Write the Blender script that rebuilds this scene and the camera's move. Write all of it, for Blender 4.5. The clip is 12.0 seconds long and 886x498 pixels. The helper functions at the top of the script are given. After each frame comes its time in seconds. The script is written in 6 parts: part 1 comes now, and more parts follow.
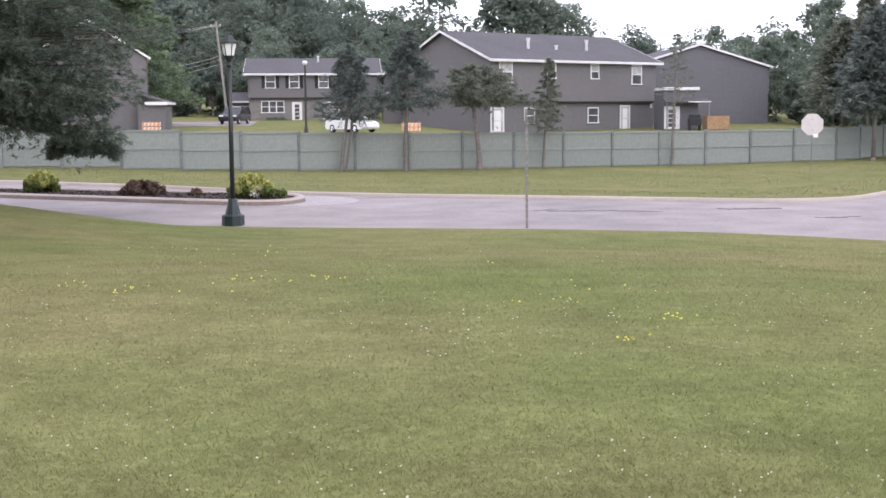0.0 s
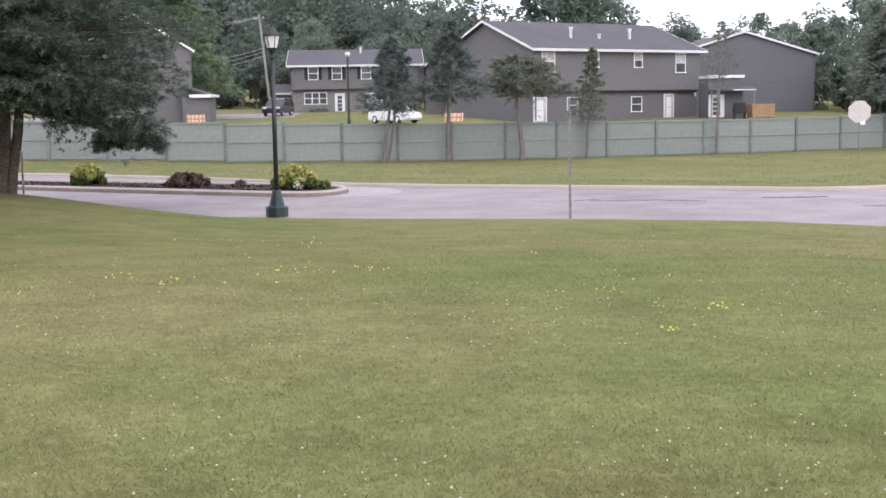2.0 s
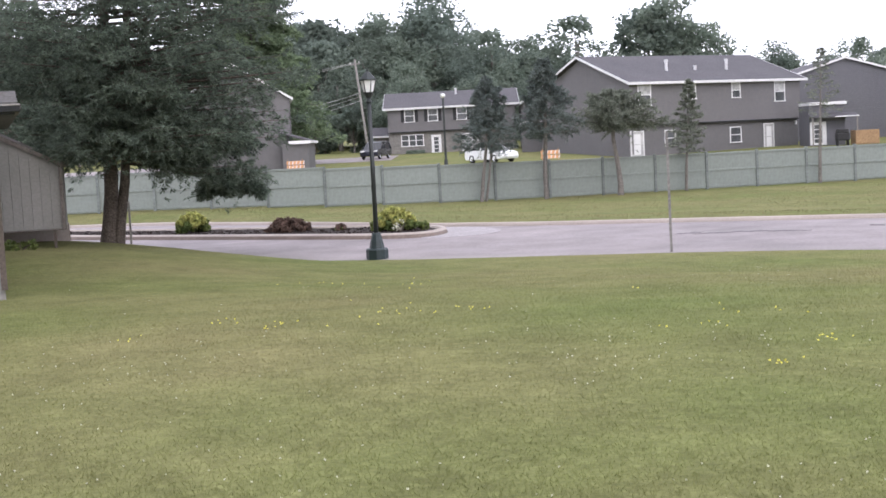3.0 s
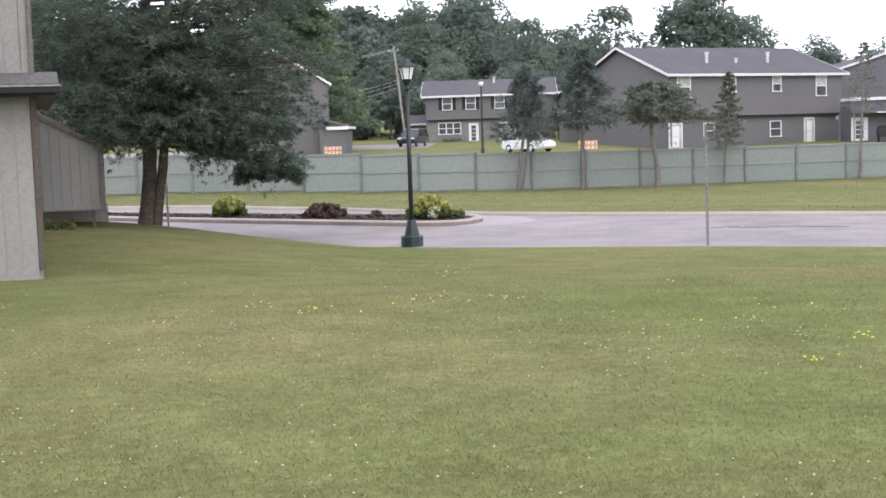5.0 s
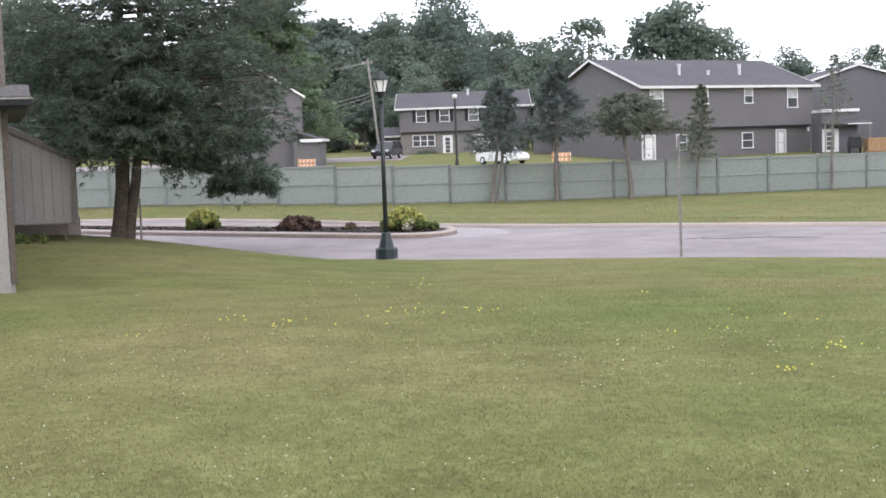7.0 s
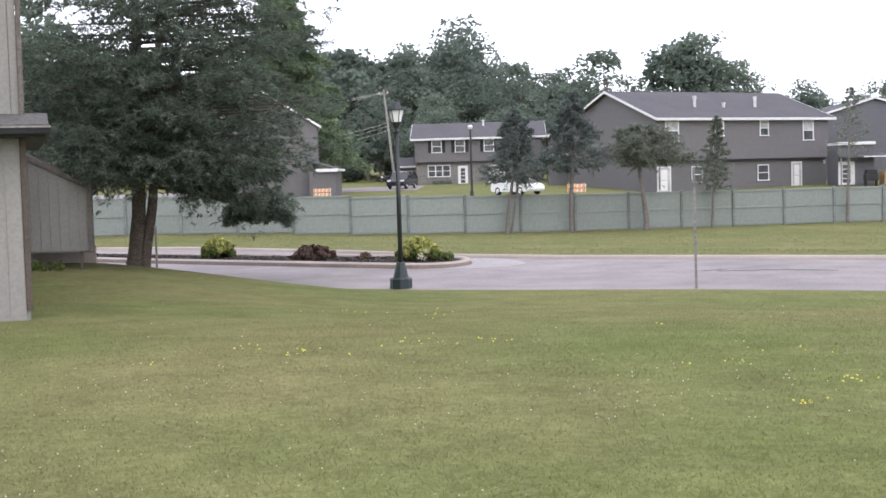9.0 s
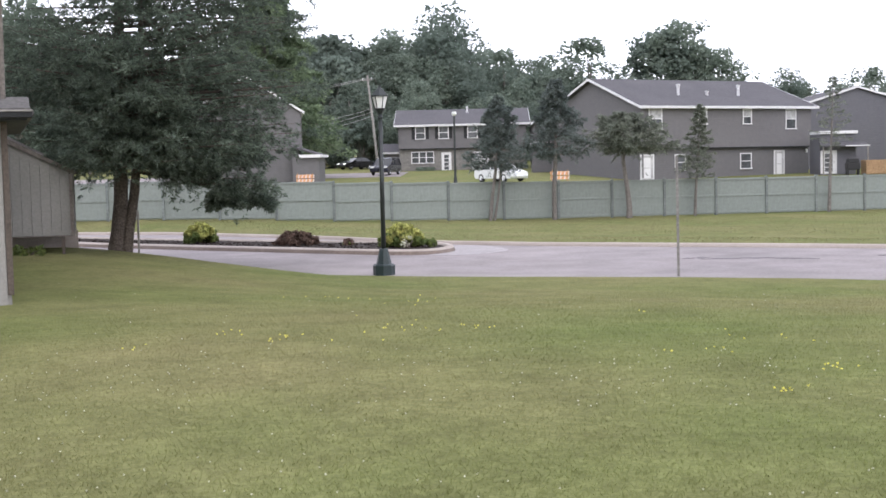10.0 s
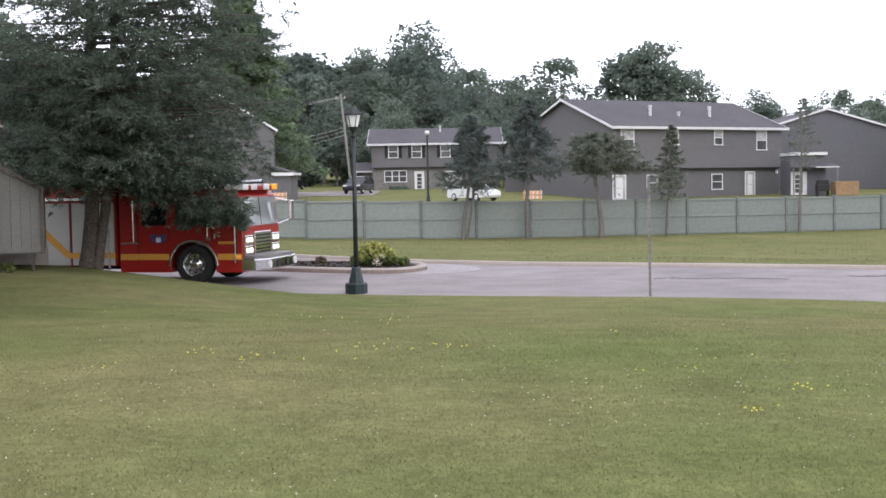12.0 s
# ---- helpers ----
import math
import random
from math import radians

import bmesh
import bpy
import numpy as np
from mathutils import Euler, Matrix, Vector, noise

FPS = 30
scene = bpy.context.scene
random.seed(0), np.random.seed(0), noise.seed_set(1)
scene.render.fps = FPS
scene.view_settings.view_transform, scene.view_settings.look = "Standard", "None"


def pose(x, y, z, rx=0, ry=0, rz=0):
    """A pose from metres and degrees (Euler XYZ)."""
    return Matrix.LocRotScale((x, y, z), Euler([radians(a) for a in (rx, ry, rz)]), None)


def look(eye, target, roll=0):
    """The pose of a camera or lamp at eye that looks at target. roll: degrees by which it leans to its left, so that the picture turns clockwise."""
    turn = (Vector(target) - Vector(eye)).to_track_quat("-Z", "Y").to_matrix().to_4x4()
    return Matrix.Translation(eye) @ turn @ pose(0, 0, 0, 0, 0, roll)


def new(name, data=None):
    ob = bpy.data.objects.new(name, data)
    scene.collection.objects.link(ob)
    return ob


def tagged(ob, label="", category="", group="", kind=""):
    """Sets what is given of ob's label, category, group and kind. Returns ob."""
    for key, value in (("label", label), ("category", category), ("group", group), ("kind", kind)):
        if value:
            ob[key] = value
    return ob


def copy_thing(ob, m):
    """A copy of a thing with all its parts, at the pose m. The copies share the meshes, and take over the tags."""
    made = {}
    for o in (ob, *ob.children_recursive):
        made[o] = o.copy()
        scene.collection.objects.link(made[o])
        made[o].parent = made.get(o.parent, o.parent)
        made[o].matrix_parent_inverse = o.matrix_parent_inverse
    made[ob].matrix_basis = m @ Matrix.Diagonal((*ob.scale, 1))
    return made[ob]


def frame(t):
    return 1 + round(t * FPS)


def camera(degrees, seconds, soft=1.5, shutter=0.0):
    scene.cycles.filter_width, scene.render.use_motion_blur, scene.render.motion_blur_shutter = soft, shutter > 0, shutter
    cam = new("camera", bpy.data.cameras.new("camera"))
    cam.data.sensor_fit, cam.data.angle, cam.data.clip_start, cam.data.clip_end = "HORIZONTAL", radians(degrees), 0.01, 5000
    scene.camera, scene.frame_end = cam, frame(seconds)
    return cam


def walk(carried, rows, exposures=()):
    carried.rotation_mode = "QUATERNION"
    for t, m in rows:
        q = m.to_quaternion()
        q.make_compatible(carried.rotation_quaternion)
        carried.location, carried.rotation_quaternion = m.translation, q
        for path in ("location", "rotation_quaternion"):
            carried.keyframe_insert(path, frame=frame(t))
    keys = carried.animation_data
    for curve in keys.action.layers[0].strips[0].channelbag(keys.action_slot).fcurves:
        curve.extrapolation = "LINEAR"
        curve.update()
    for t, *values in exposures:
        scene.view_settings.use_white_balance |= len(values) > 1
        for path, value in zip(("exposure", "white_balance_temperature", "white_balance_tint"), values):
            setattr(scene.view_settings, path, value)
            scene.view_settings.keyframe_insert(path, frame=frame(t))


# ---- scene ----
cam = camera(39.23, 12.0, soft=1.6)
PATH = [
    (0.0, pose(0, 0, 2.3, 83.785, 0.409, -5.621)),
    (0.5, pose(0, 0, 2.3, 81.048, 0.178, -10.262)),
    (1.0, pose(0, 0, 2.3, 82.044, 0.601, -8.786)),
    (1.5, pose(0, 0, 2.3, 83.232, -0.160, -4.629)),
    (2.0, pose(0, 0, 2.3, 83.367, 0.888, -3.675)),
    (2.5, pose(0, 0, 2.3, 83.933, 1.712, -2.428)),
    (3.0, pose(0, 0, 2.3, 85.303, 2.934, 0.743)),
    (3.2, pose(0, 0, 2.3, 85.438, 3.132, 1.533)),
    (4.8, pose(0, 0, 2.3, 84.415, 2.987, 2.051)),
    (5.0, pose(0, 0, 2.3, 84.834, 1.848, 2.448)),
    (5.5, pose(0, 0, 2.3, 85.939, 1.345, 2.278)),
    (6.0, pose(0, 0, 2.3, 86.442, 1.735, 2.173)),
    (6.5, pose(0, 0, 2.3, 85.503, 0.985, 1.080)),
    (7.0, pose(0, 0, 2.3, 85.353, 1.969, 1.257)),
    (7.5, pose(0, 0, 2.3, 86.584, 2.190, 2.157)),
    (7.7, pose(0, 0, 2.3, 86.872, 1.749, 2.084)),
    (9.5, pose(0, 0, 2.3, 86.603, 1.523, 1.845)),
    (10.0, pose(0, 0, 2.3, 86.134, 1.292, 1.197)),
    (10.5, pose(0, 0, 2.3, 86.984, 1.473, 0.848)),
    (11.0, pose(0, 0, 2.3, 87.187, 0.964, 0.575)),
    (11.5, pose(0, 0, 2.3, 87.403, 1.081, 0.392)),
    (12.0, pose(0, 0, 2.3, 86.981, 0.949, -0.050)),
]
walk(cam, PATH, [(0.0, 0.29, 6500, 15), (2.5, 0.29, 6500, 14), (3.2, 0.30, 6500, 12), (5.5, 0.32, 6500, 10), (7.5, 0.26, 6500, 10), (9.5, 0.24, 6500, 10), (10.5, 0.19, 6500, 10), (12.0, 0.05, 6500, 10)])
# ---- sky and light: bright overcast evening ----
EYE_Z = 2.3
world = bpy.data.worlds.new("overcast_sky")
scene.world = world
world.use_nodes = True
wn, wl = world.node_tree.nodes, world.node_tree.links
sky = wn.new("ShaderNodeTexSky")
sky.sky_type = "NISHITA"
sky.sun_disc = False
sky.sun_elevation, sky.sun_rotation = radians(36), radians(166)
sky.dust_density, sky.air_density = 4.0, 1.0
cloud = wn.new("ShaderNodeTexNoise")
cloud.inputs["Scale"].default_value = 1.6
cloud.inputs["Detail"].default_value = 3
ramp = wn.new("ShaderNodeMapRange")
ramp.inputs["To Min"].default_value, ramp.inputs["To Max"].default_value = 8.6, 10.6
grey = wn.new("ShaderNodeCombineColor")
mixw = wn.new("ShaderNodeMix")
mixw.data_type = "RGBA"
mixw.inputs["Factor"].default_value = 0.88
tint = wn.new("ShaderNodeMix")
tint.data_type, tint.blend_type = "RGBA", "MULTIPLY"
tint.inputs["Factor"].default_value = 1.0
tint.inputs["B"].default_value = (0.99, 1.0, 1.14, 1)
wl.new(cloud.outputs["Fac"], ramp.inputs["Value"])
for ch in ("Red", "Green", "Blue"):
    wl.new(ramp.outputs["Result"], grey.inputs[ch])
wl.new(grey.outputs["Color"], tint.inputs["A"])
wl.new(sky.outputs["Color"], mixw.inputs["A"])
wl.new(tint.outputs["Result"], mixw.inputs["B"])
wl.new(mixw.outputs["Result"], wn["Background"].inputs["Color"])
wn["Background"].inputs["Strength"].default_value = 0.186

sun_data = bpy.data.lights.new("sun", "SUN")
sun_data.energy, sun_data.angle, sun_data.color = 0.8, radians(60), (1.0, 0.96, 0.9)
sun = new("sun", sun_data)
sun.matrix_world = look((15, -60, 46), (0, 0, 0))


# ---- materials ----
def material(name, a, b=None, scale=3.0, fine=40.0, rough=0.8, metal=0.0, bump=0.3, detail=0.35, spec=0.3, random_value=0.0, island=0.0, emit=None, leafy=0.0, shift=(0, 0, 0)):
    """Two colours mixed by a broad noise, speckled by a fine one, with fine relief."""
    m = bpy.data.materials.new(name)
    m.use_nodes = True
    n, l = m.node_tree.nodes, m.node_tree.links
    bsdf = n["Principled BSDF"]
    b = b or tuple(c * 0.8 for c in a)
    co = n.new("ShaderNodeTexCoord")
    place = n.new("ShaderNodeMapping")
    place.inputs["Location"].default_value = shift
    l.new(co.outputs["Object"], place.inputs["Vector"])
    big, small = n.new("ShaderNodeTexNoise"), n.new("ShaderNodeTexNoise")
    big.inputs["Scale"].default_value, small.inputs["Scale"].default_value = scale, fine
    big.inputs["Detail"].default_value, small.inputs["Detail"].default_value = 4, 3
    for x in (big, small):
        l.new(place.outputs["Vector"], x.inputs["Vector"])
    spread = n.new("ShaderNodeMapRange")
    spread.inputs["From Min"].default_value, spread.inputs["From Max"].default_value = 0.3, 0.7
    l.new(big.outputs["Fac"], spread.inputs["Value"])
    mix = n.new("ShaderNodeMix")
    mix.data_type = "RGBA"
    mix.inputs["A"].default_value, mix.inputs["B"].default_value = (*a, 1), (*b, 1)
    l.new(spread.outputs["Result"], mix.inputs["Factor"])
    value = n.new("ShaderNodeMapRange")
    value.inputs["From Min"].default_value, value.inputs["From Max"].default_value = 0.25, 0.75
    value.inputs["To Min"].default_value, value.inputs["To Max"].default_value = 1 - detail, 1 + detail
    l.new(small.outputs["Fac"], value.inputs["Value"])
    out = value.outputs["Result"]
    for amount, node, socket in ((random_value, "ShaderNodeObjectInfo", "Random"), (island, "ShaderNodeNewGeometry", "Random Per Island")):
        if amount:
            info, mr, mul = n.new(node), n.new("ShaderNodeMapRange"), n.new("ShaderNodeMath")
            mul.operation = "MULTIPLY"
            mr.inputs["To Min"].default_value, mr.inputs["To Max"].default_value = 1 - amount, 1 + amount
            l.new(info.outputs[socket], mr.inputs["Value"])
            l.new(mr.outputs["Result"], mul.inputs[0])
            l.new(out, mul.inputs[1])
            out = mul.outputs["Value"]
    hsv = n.new("ShaderNodeHueSaturation")
    l.new(mix.outputs["Result"], hsv.inputs["Color"])
    l.new(out, hsv.inputs["Value"])
    l.new(hsv.outputs["Color"], bsdf.inputs["Base Color"])
    bsdf.inputs["Roughness"].default_value, bsdf.inputs["Metallic"].default_value = rough, metal
    bsdf.inputs["Specular IOR Level"].default_value = spec
    if bump:
        bp = n.new("ShaderNodeBump")
        bp.inputs["Strength"].default_value, bp.inputs["Distance"].default_value = bump, 0.02
        l.new(small.outputs["Fac"], bp.inputs["Height"])
        l.new(bp.outputs["Normal"], bsdf.inputs["Normal"])
    if emit:
        bsdf.inputs["Emission Color"].default_value, bsdf.inputs["Emission Strength"].default_value = (*emit[:3], 1), emit[3]
    if leafy:
        thin, both = n.new("ShaderNodeBsdfTranslucent"), n.new("ShaderNodeMixShader")
        both.inputs["Fac"].default_value = leafy
        l.new(hsv.outputs["Color"], thin.inputs["Color"])
        l.new(bsdf.outputs["BSDF"], both.inputs[1])
        l.new(thin.outputs["BSDF"], both.inputs[2])
        l.new(both.outputs["Shader"], n["Material Output"].inputs["Surface"])
    return m


def lined(m, axis, pitch, depth, dark=0.8):
    """Adds regular board or course lines along an axis to a material: a groove in relief and in colour."""
    n, l = m.node_tree.nodes, m.node_tree.links
    bsdf = n["Principled BSDF"]
    co, sep = n.new("ShaderNodeTexCoord"), n.new("ShaderNodeSeparateXYZ")
    l.new(co.outputs["Object"], sep.inputs["Vector"])
    div, fr, ramp = n.new("ShaderNodeMath"), n.new("ShaderNodeMath"), n.new("ShaderNodeMapRange")
    div.operation, fr.operation = "DIVIDE", "FRACT"
    div.inputs[1].default_value = pitch
    l.new(sep.outputs[axis], div.inputs[0])
    l.new(div.outputs["Value"], fr.inputs[0])
    l.new(fr.outputs["Value"], ramp.inputs["Value"])
    ramp.inputs["From Min"].default_value, ramp.inputs["From Max"].default_value = 0.0, 0.15
    bp = n.new("ShaderNodeBump")
    bp.inputs["Strength"].default_value, bp.inputs["Distance"].default_value = 0.8, depth
    l.new(ramp.outputs["Result"], bp.inputs["Height"])
    old = bsdf.inputs["Normal"].links
    if old:
        l.new(old[0].from_socket, bp.inputs["Normal"])
    l.new(bp.outputs["Normal"], bsdf.inputs["Normal"])
    base = bsdf.inputs["Base Color"].links[0].from_socket
    mul = n.new("ShaderNodeMix")
    mul.data_type, mul.blend_type = "RGBA", "MULTIPLY"
    mul.inputs["Factor"].default_value = 1.0
    tone = n.new("ShaderNodeMapRange")
    tone.inputs["To Min"].default_value = dark
    l.new(ramp.outputs["Result"], tone.inputs["Value"])
    l.new(base, mul.inputs["A"])
    l.new(tone.outputs["Result"], mul.inputs["B"])
    l.new(mul.outputs["Result"], bsdf.inputs["Base Color"])
    return m


def mottle(m, scale, amount, detail=2.0):
    """Multiplies a material's colour by one more noise."""
    n, l = m.node_tree.nodes, m.node_tree.links
    bsdf = n["Principled BSDF"]
    base = bsdf.inputs["Base Color"].links[0].from_socket
    co, tex, span, mul = n.new("ShaderNodeTexCoord"), n.new("ShaderNodeTexNoise"), n.new("ShaderNodeMapRange"), n.new("ShaderNodeMix")
    tex.inputs["Scale"].default_value, tex.inputs["Detail"].default_value = scale, detail
    span.inputs["From Min"].default_value, span.inputs["From Max"].default_value = 0.3, 0.7
    span.inputs["To Min"].default_value, span.inputs["To Max"].default_value = 1 - amount, 1 + amount
    mul.data_type, mul.blend_type = "RGBA", "MULTIPLY"
    mul.inputs["Factor"].default_value = 1.0
    l.new(co.outputs["Object"], tex.inputs["Vector"])
    l.new(tex.outputs["Fac"], span.inputs["Value"])
    l.new(base, mul.inputs["A"])
    l.new(span.outputs["Result"], mul.inputs["B"])
    l.new(mul.outputs["Result"], bsdf.inputs["Base Color"])
    return m


GRASS = mottle(mottle(material("lawn_grass", (0.12, 0.141, 0.05), (0.174, 0.163, 0.077), scale=0.22, fine=1.3, rough=0.95, detail=0.17, bump=0.25, spec=0.05, shift=(9, 4, 0)), 9.0, 0.16), 38.0, 0.2)
BLADE = material("grass_blade", (0.161, 0.193, 0.066), (0.221, 0.207, 0.098), scale=0.22, fine=1.3, rough=0.9, bump=0, detail=0.17, spec=0.05, island=0.16, leafy=0.5, shift=(9, 4, 0))
ASPHALT = mottle(material("worn_asphalt", (0.195, 0.175, 0.178), (0.268, 0.238, 0.24), scale=0.25, fine=14, rough=0.9, detail=0.14, bump=0.3), 0.9, 0.12)
TAR = material("tar_crack", (0.10, 0.092, 0.098), (0.15, 0.14, 0.145), scale=2, fine=30, rough=0.8)
CONCRETE = material("kerb_concrete", (0.38, 0.335, 0.305), (0.31, 0.27, 0.245), scale=0.7, fine=20, rough=0.9, detail=0.12, bump=0.15)
KERB_FACE = material("stained_kerb_face", (0.2, 0.162, 0.142), (0.15, 0.122, 0.108), scale=0.8, fine=16, rough=0.95, detail=0.25, bump=0.3)
APRON = material("pale_concrete", (0.315, 0.292, 0.296), (0.27, 0.25, 0.255), scale=1.2, fine=18, rough=0.9)
MULCH = material("dark_mulch", (0.017, 0.012, 0.010), (0.03, 0.021, 0.017), scale=2, fine=18, rough=1.0, detail=0.6, bump=1.0)
FENCE = lined(material("pale_green_fence", (0.188, 0.213, 0.2), (0.21, 0.233, 0.22), scale=0.5, fine=7, rough=0.7, detail=0.10, random_value=0.05), "X", 0.15, 0.004, 0.96)
# fence green darkened for the posts, with their shadow put into the colour
FENCE_POST = material("shadowed_fence_post_paint", (0.172, 0.192, 0.187), (0.13, 0.147, 0.143), scale=0.8, fine=9, rough=0.7, random_value=0.2)
SIDING = lined(material("grey_clapboard", (0.148, 0.143, 0.15), (0.162, 0.157, 0.164), scale=0.2, fine=3, rough=0.75, detail=0.06), "Z", 0.18, 0.02, 0.88)
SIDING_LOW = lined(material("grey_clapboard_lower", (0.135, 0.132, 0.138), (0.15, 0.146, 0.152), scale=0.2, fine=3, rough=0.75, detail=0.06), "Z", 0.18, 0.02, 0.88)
SIDING_DARK = lined(material("slate_clapboard", (0.128, 0.128, 0.146), (0.142, 0.142, 0.158), scale=0.2, fine=3, rough=0.75, detail=0.06), "Z", 0.18, 0.02, 0.9)
STONE = material("pale_stone_veneer", (0.215, 0.205, 0.195), (0.16, 0.155, 0.15), scale=2.4, fine=6, rough=0.9, detail=0.3)
SHINGLE = lined(material("grey_shingle", (0.078, 0.075, 0.083), (0.093, 0.089, 0.098), scale=0.4, fine=6, rough=0.9, detail=0.18), "Z", 0.11, 0.01, 0.85)
WHITE = material("white_trim", (0.72, 0.72, 0.73), (0.62, 0.62, 0.64), scale=1, fine=20, rough=0.5, detail=0.05, bump=0.1)
SHUTTER = material("black_shutter", (0.02, 0.021, 0.025), rough=0.6)
PANE = material("window_pane", (0.06, 0.065, 0.07), (0.10, 0.105, 0.11), scale=1.5, fine=4, rough=0.08, spec=0.6, bump=0)
BLIND = material("pale_blind", (0.45, 0.45, 0.45), (0.36, 0.36, 0.37), scale=1, fine=4, rough=0.8)
BARN = material("greige_board_siding", (0.25, 0.242, 0.23), (0.222, 0.214, 0.203), scale=1.1, fine=22, rough=0.85, detail=0.12, random_value=0.05)
BARN_TRIM = material("dark_taupe_trim", (0.15, 0.135, 0.12), (0.115, 0.10, 0.09), scale=2, fine=22, rough=0.8)
RUST = material("brown_corner_trim", (0.10, 0.08, 0.068), (0.075, 0.062, 0.052), scale=3, fine=25, rough=0.85)
PENT = material("weathered_pent_shingle", (0.12, 0.115, 0.113), (0.09, 0.086, 0.084), scale=2, fine=16, rough=0.9)
GUTTER = material("pale_gutter", (0.26, 0.245, 0.23), (0.18, 0.17, 0.16), scale=2, fine=16, rough=0.5)
BLACK_METAL = material("black_lamp_metal", (0.014, 0.017, 0.018), (0.02, 0.026, 0.026), scale=4, fine=30, rough=0.45, spec=0.5, detail=0.2, bump=0.1)
GREEN_METAL = material("dark_green_base", (0.009, 0.019, 0.021), (0.013, 0.026, 0.028), scale=4, fine=30, rough=0.5, spec=0.5, detail=0.2)
LANTERN = material("frosted_lantern_glass", (0.72, 0.73, 0.72), (0.62, 0.63, 0.62), scale=4, fine=20, rough=0.25, bump=0.0, detail=0.04)
GALV = material("galvanised_post", (0.21, 0.2, 0.195), (0.16, 0.152, 0.148), scale=4, fine=30, rough=0.55, metal=0.3, bump=0.1)
SIGN_BACK = material("bare_sign_back", (0.53, 0.50, 0.49), (0.46, 0.43, 0.43), scale=3, fine=20, rough=0.5, bump=0.05, detail=0.05)
POLE_WOOD = material("weathered_pole_wood", (0.30, 0.285, 0.27), (0.22, 0.21, 0.20), scale=1, fine=15, rough=0.9)
WIRE = material("pale_cable", (0.42, 0.42, 0.42), rough=0.7)
BARK = material("brown_bark", (0.13, 0.108, 0.092), (0.085, 0.07, 0.06), scale=5, fine=24, rough=0.95, detail=0.5, bump=1.0)
BARK_GREY = material("grey_bark", (0.175, 0.162, 0.15), (0.125, 0.113, 0.104), scale=5, fine=24, rough=0.95, detail=0.4, bump=0.8)
NEEDLE = material("dark_needles", (0.096, 0.126, 0.102), (0.15, 0.182, 0.14), scale=2.2, fine=6, rough=0.8, bump=0, detail=0.5, spec=0.15, island=0.35, leafy=0.5)
SPRUCE = material("blue_green_needles", (0.115, 0.142, 0.135), (0.165, 0.19, 0.175), scale=0.9, fine=5, rough=0.8, bump=0, detail=0.3, spec=0.2, island=0.45, leafy=0.45)
PINE = material("dull_pine_needles", (0.15, 0.17, 0.138), (0.2, 0.218, 0.175), scale=0.9, fine=5, rough=0.8, bump=0, detail=0.3, spec=0.2, island=0.45, leafy=0.45)
# both woodland leaf colours are lifted paler to paint in distance haze
LEAF = material("hazed_woodland_leaf", (0.152, 0.192, 0.156), (0.2, 0.238, 0.19), scale=0.22, fine=2, rough=0.8, bump=0, detail=0.3, spec=0.2, island=0.22, random_value=0.2, leafy=0.62)
LEAF_DARK = material("shaded_woodland_leaf", (0.138, 0.176, 0.15), (0.176, 0.212, 0.176), scale=0.22, fine=2, rough=0.85, bump=0, detail=0.3, spec=0.15, island=0.22, random_value=0.2, leafy=0.62)
LARCH = material("larch_needles", (0.15, 0.205, 0.13), (0.205, 0.26, 0.155), scale=0.3, fine=2, rough=0.8, bump=0, detail=0.3, spec=0.1, island=0.25, leafy=0.55)
GOLD_LEAF = material("golden_shrub_leaf", (0.26, 0.29, 0.085), (0.4, 0.39, 0.13), scale=4, fine=14, rough=0.7, bump=0, detail=0.3, island=0.45, leafy=0.35)
SHRUB_GREEN = material("green_shrub_leaf", (0.08, 0.12, 0.035), (0.14, 0.17, 0.05), scale=4, fine=14, rough=0.7, bump=0, detail=0.3, island=0.45, leafy=0.35)
DRY = material("dry_brown_twig", (0.108, 0.07, 0.055), (0.075, 0.048, 0.038), scale=4, fine=14, rough=0.9, bump=0, island=0.4)
VERGE = material("dry_verge_grass", (0.158, 0.168, 0.076), (0.22, 0.19, 0.108), scale=0.25, fine=2, rough=0.9, bump=0, detail=0.2, spec=0.05, island=0.1, leafy=0.5)
CLOVER = material("white_clover", (0.58, 0.58, 0.46), (0.46, 0.46, 0.35), scale=30, fine=60, rough=0.8, bump=0, island=0.3)
DANDELION = material("yellow_dandelion", (0.72, 0.66, 0.12), (0.62, 0.58, 0.14), scale=30, fine=60, rough=0.8, bump=0, island=0.2)
RED = material("fire_red_paint", (0.31, 0.016, 0.013), (0.27, 0.013, 0.011), scale=0.6, fine=8, rough=0.28, spec=0.5, detail=0.06, bump=0)
GOLD = material("gold_stripe", (0.62, 0.31, 0.05), (0.55, 0.27, 0.05), scale=2, fine=10, rough=0.45, detail=0.06, bump=0)
CHROME = material("polished_chrome", (0.72, 0.72, 0.73), (0.62, 0.62, 0.63), scale=2, fine=10, rough=0.14, metal=1.0, detail=0.06, bump=0)
ROLLUP = lined(material("silver_roller_door", (0.50, 0.49, 0.47), (0.44, 0.43, 0.41), scale=1, fine=8, rough=0.5, metal=0.2, detail=0.06, bump=0), "Z", 0.07, 0.008, 0.92)
DARK_GLASS = material("dark_vehicle_glass", (0.018, 0.02, 0.022), rough=0.06, spec=0.7, bump=0, detail=0.05)
# pale base: part of the sky's reflection is put into the glass colour
WINDSHIELD = material("sky_pale_windshield_glass", (0.30, 0.32, 0.32), (0.36, 0.38, 0.38), rough=0.05, metal=0.4, spec=0.9, bump=0, detail=0.05)
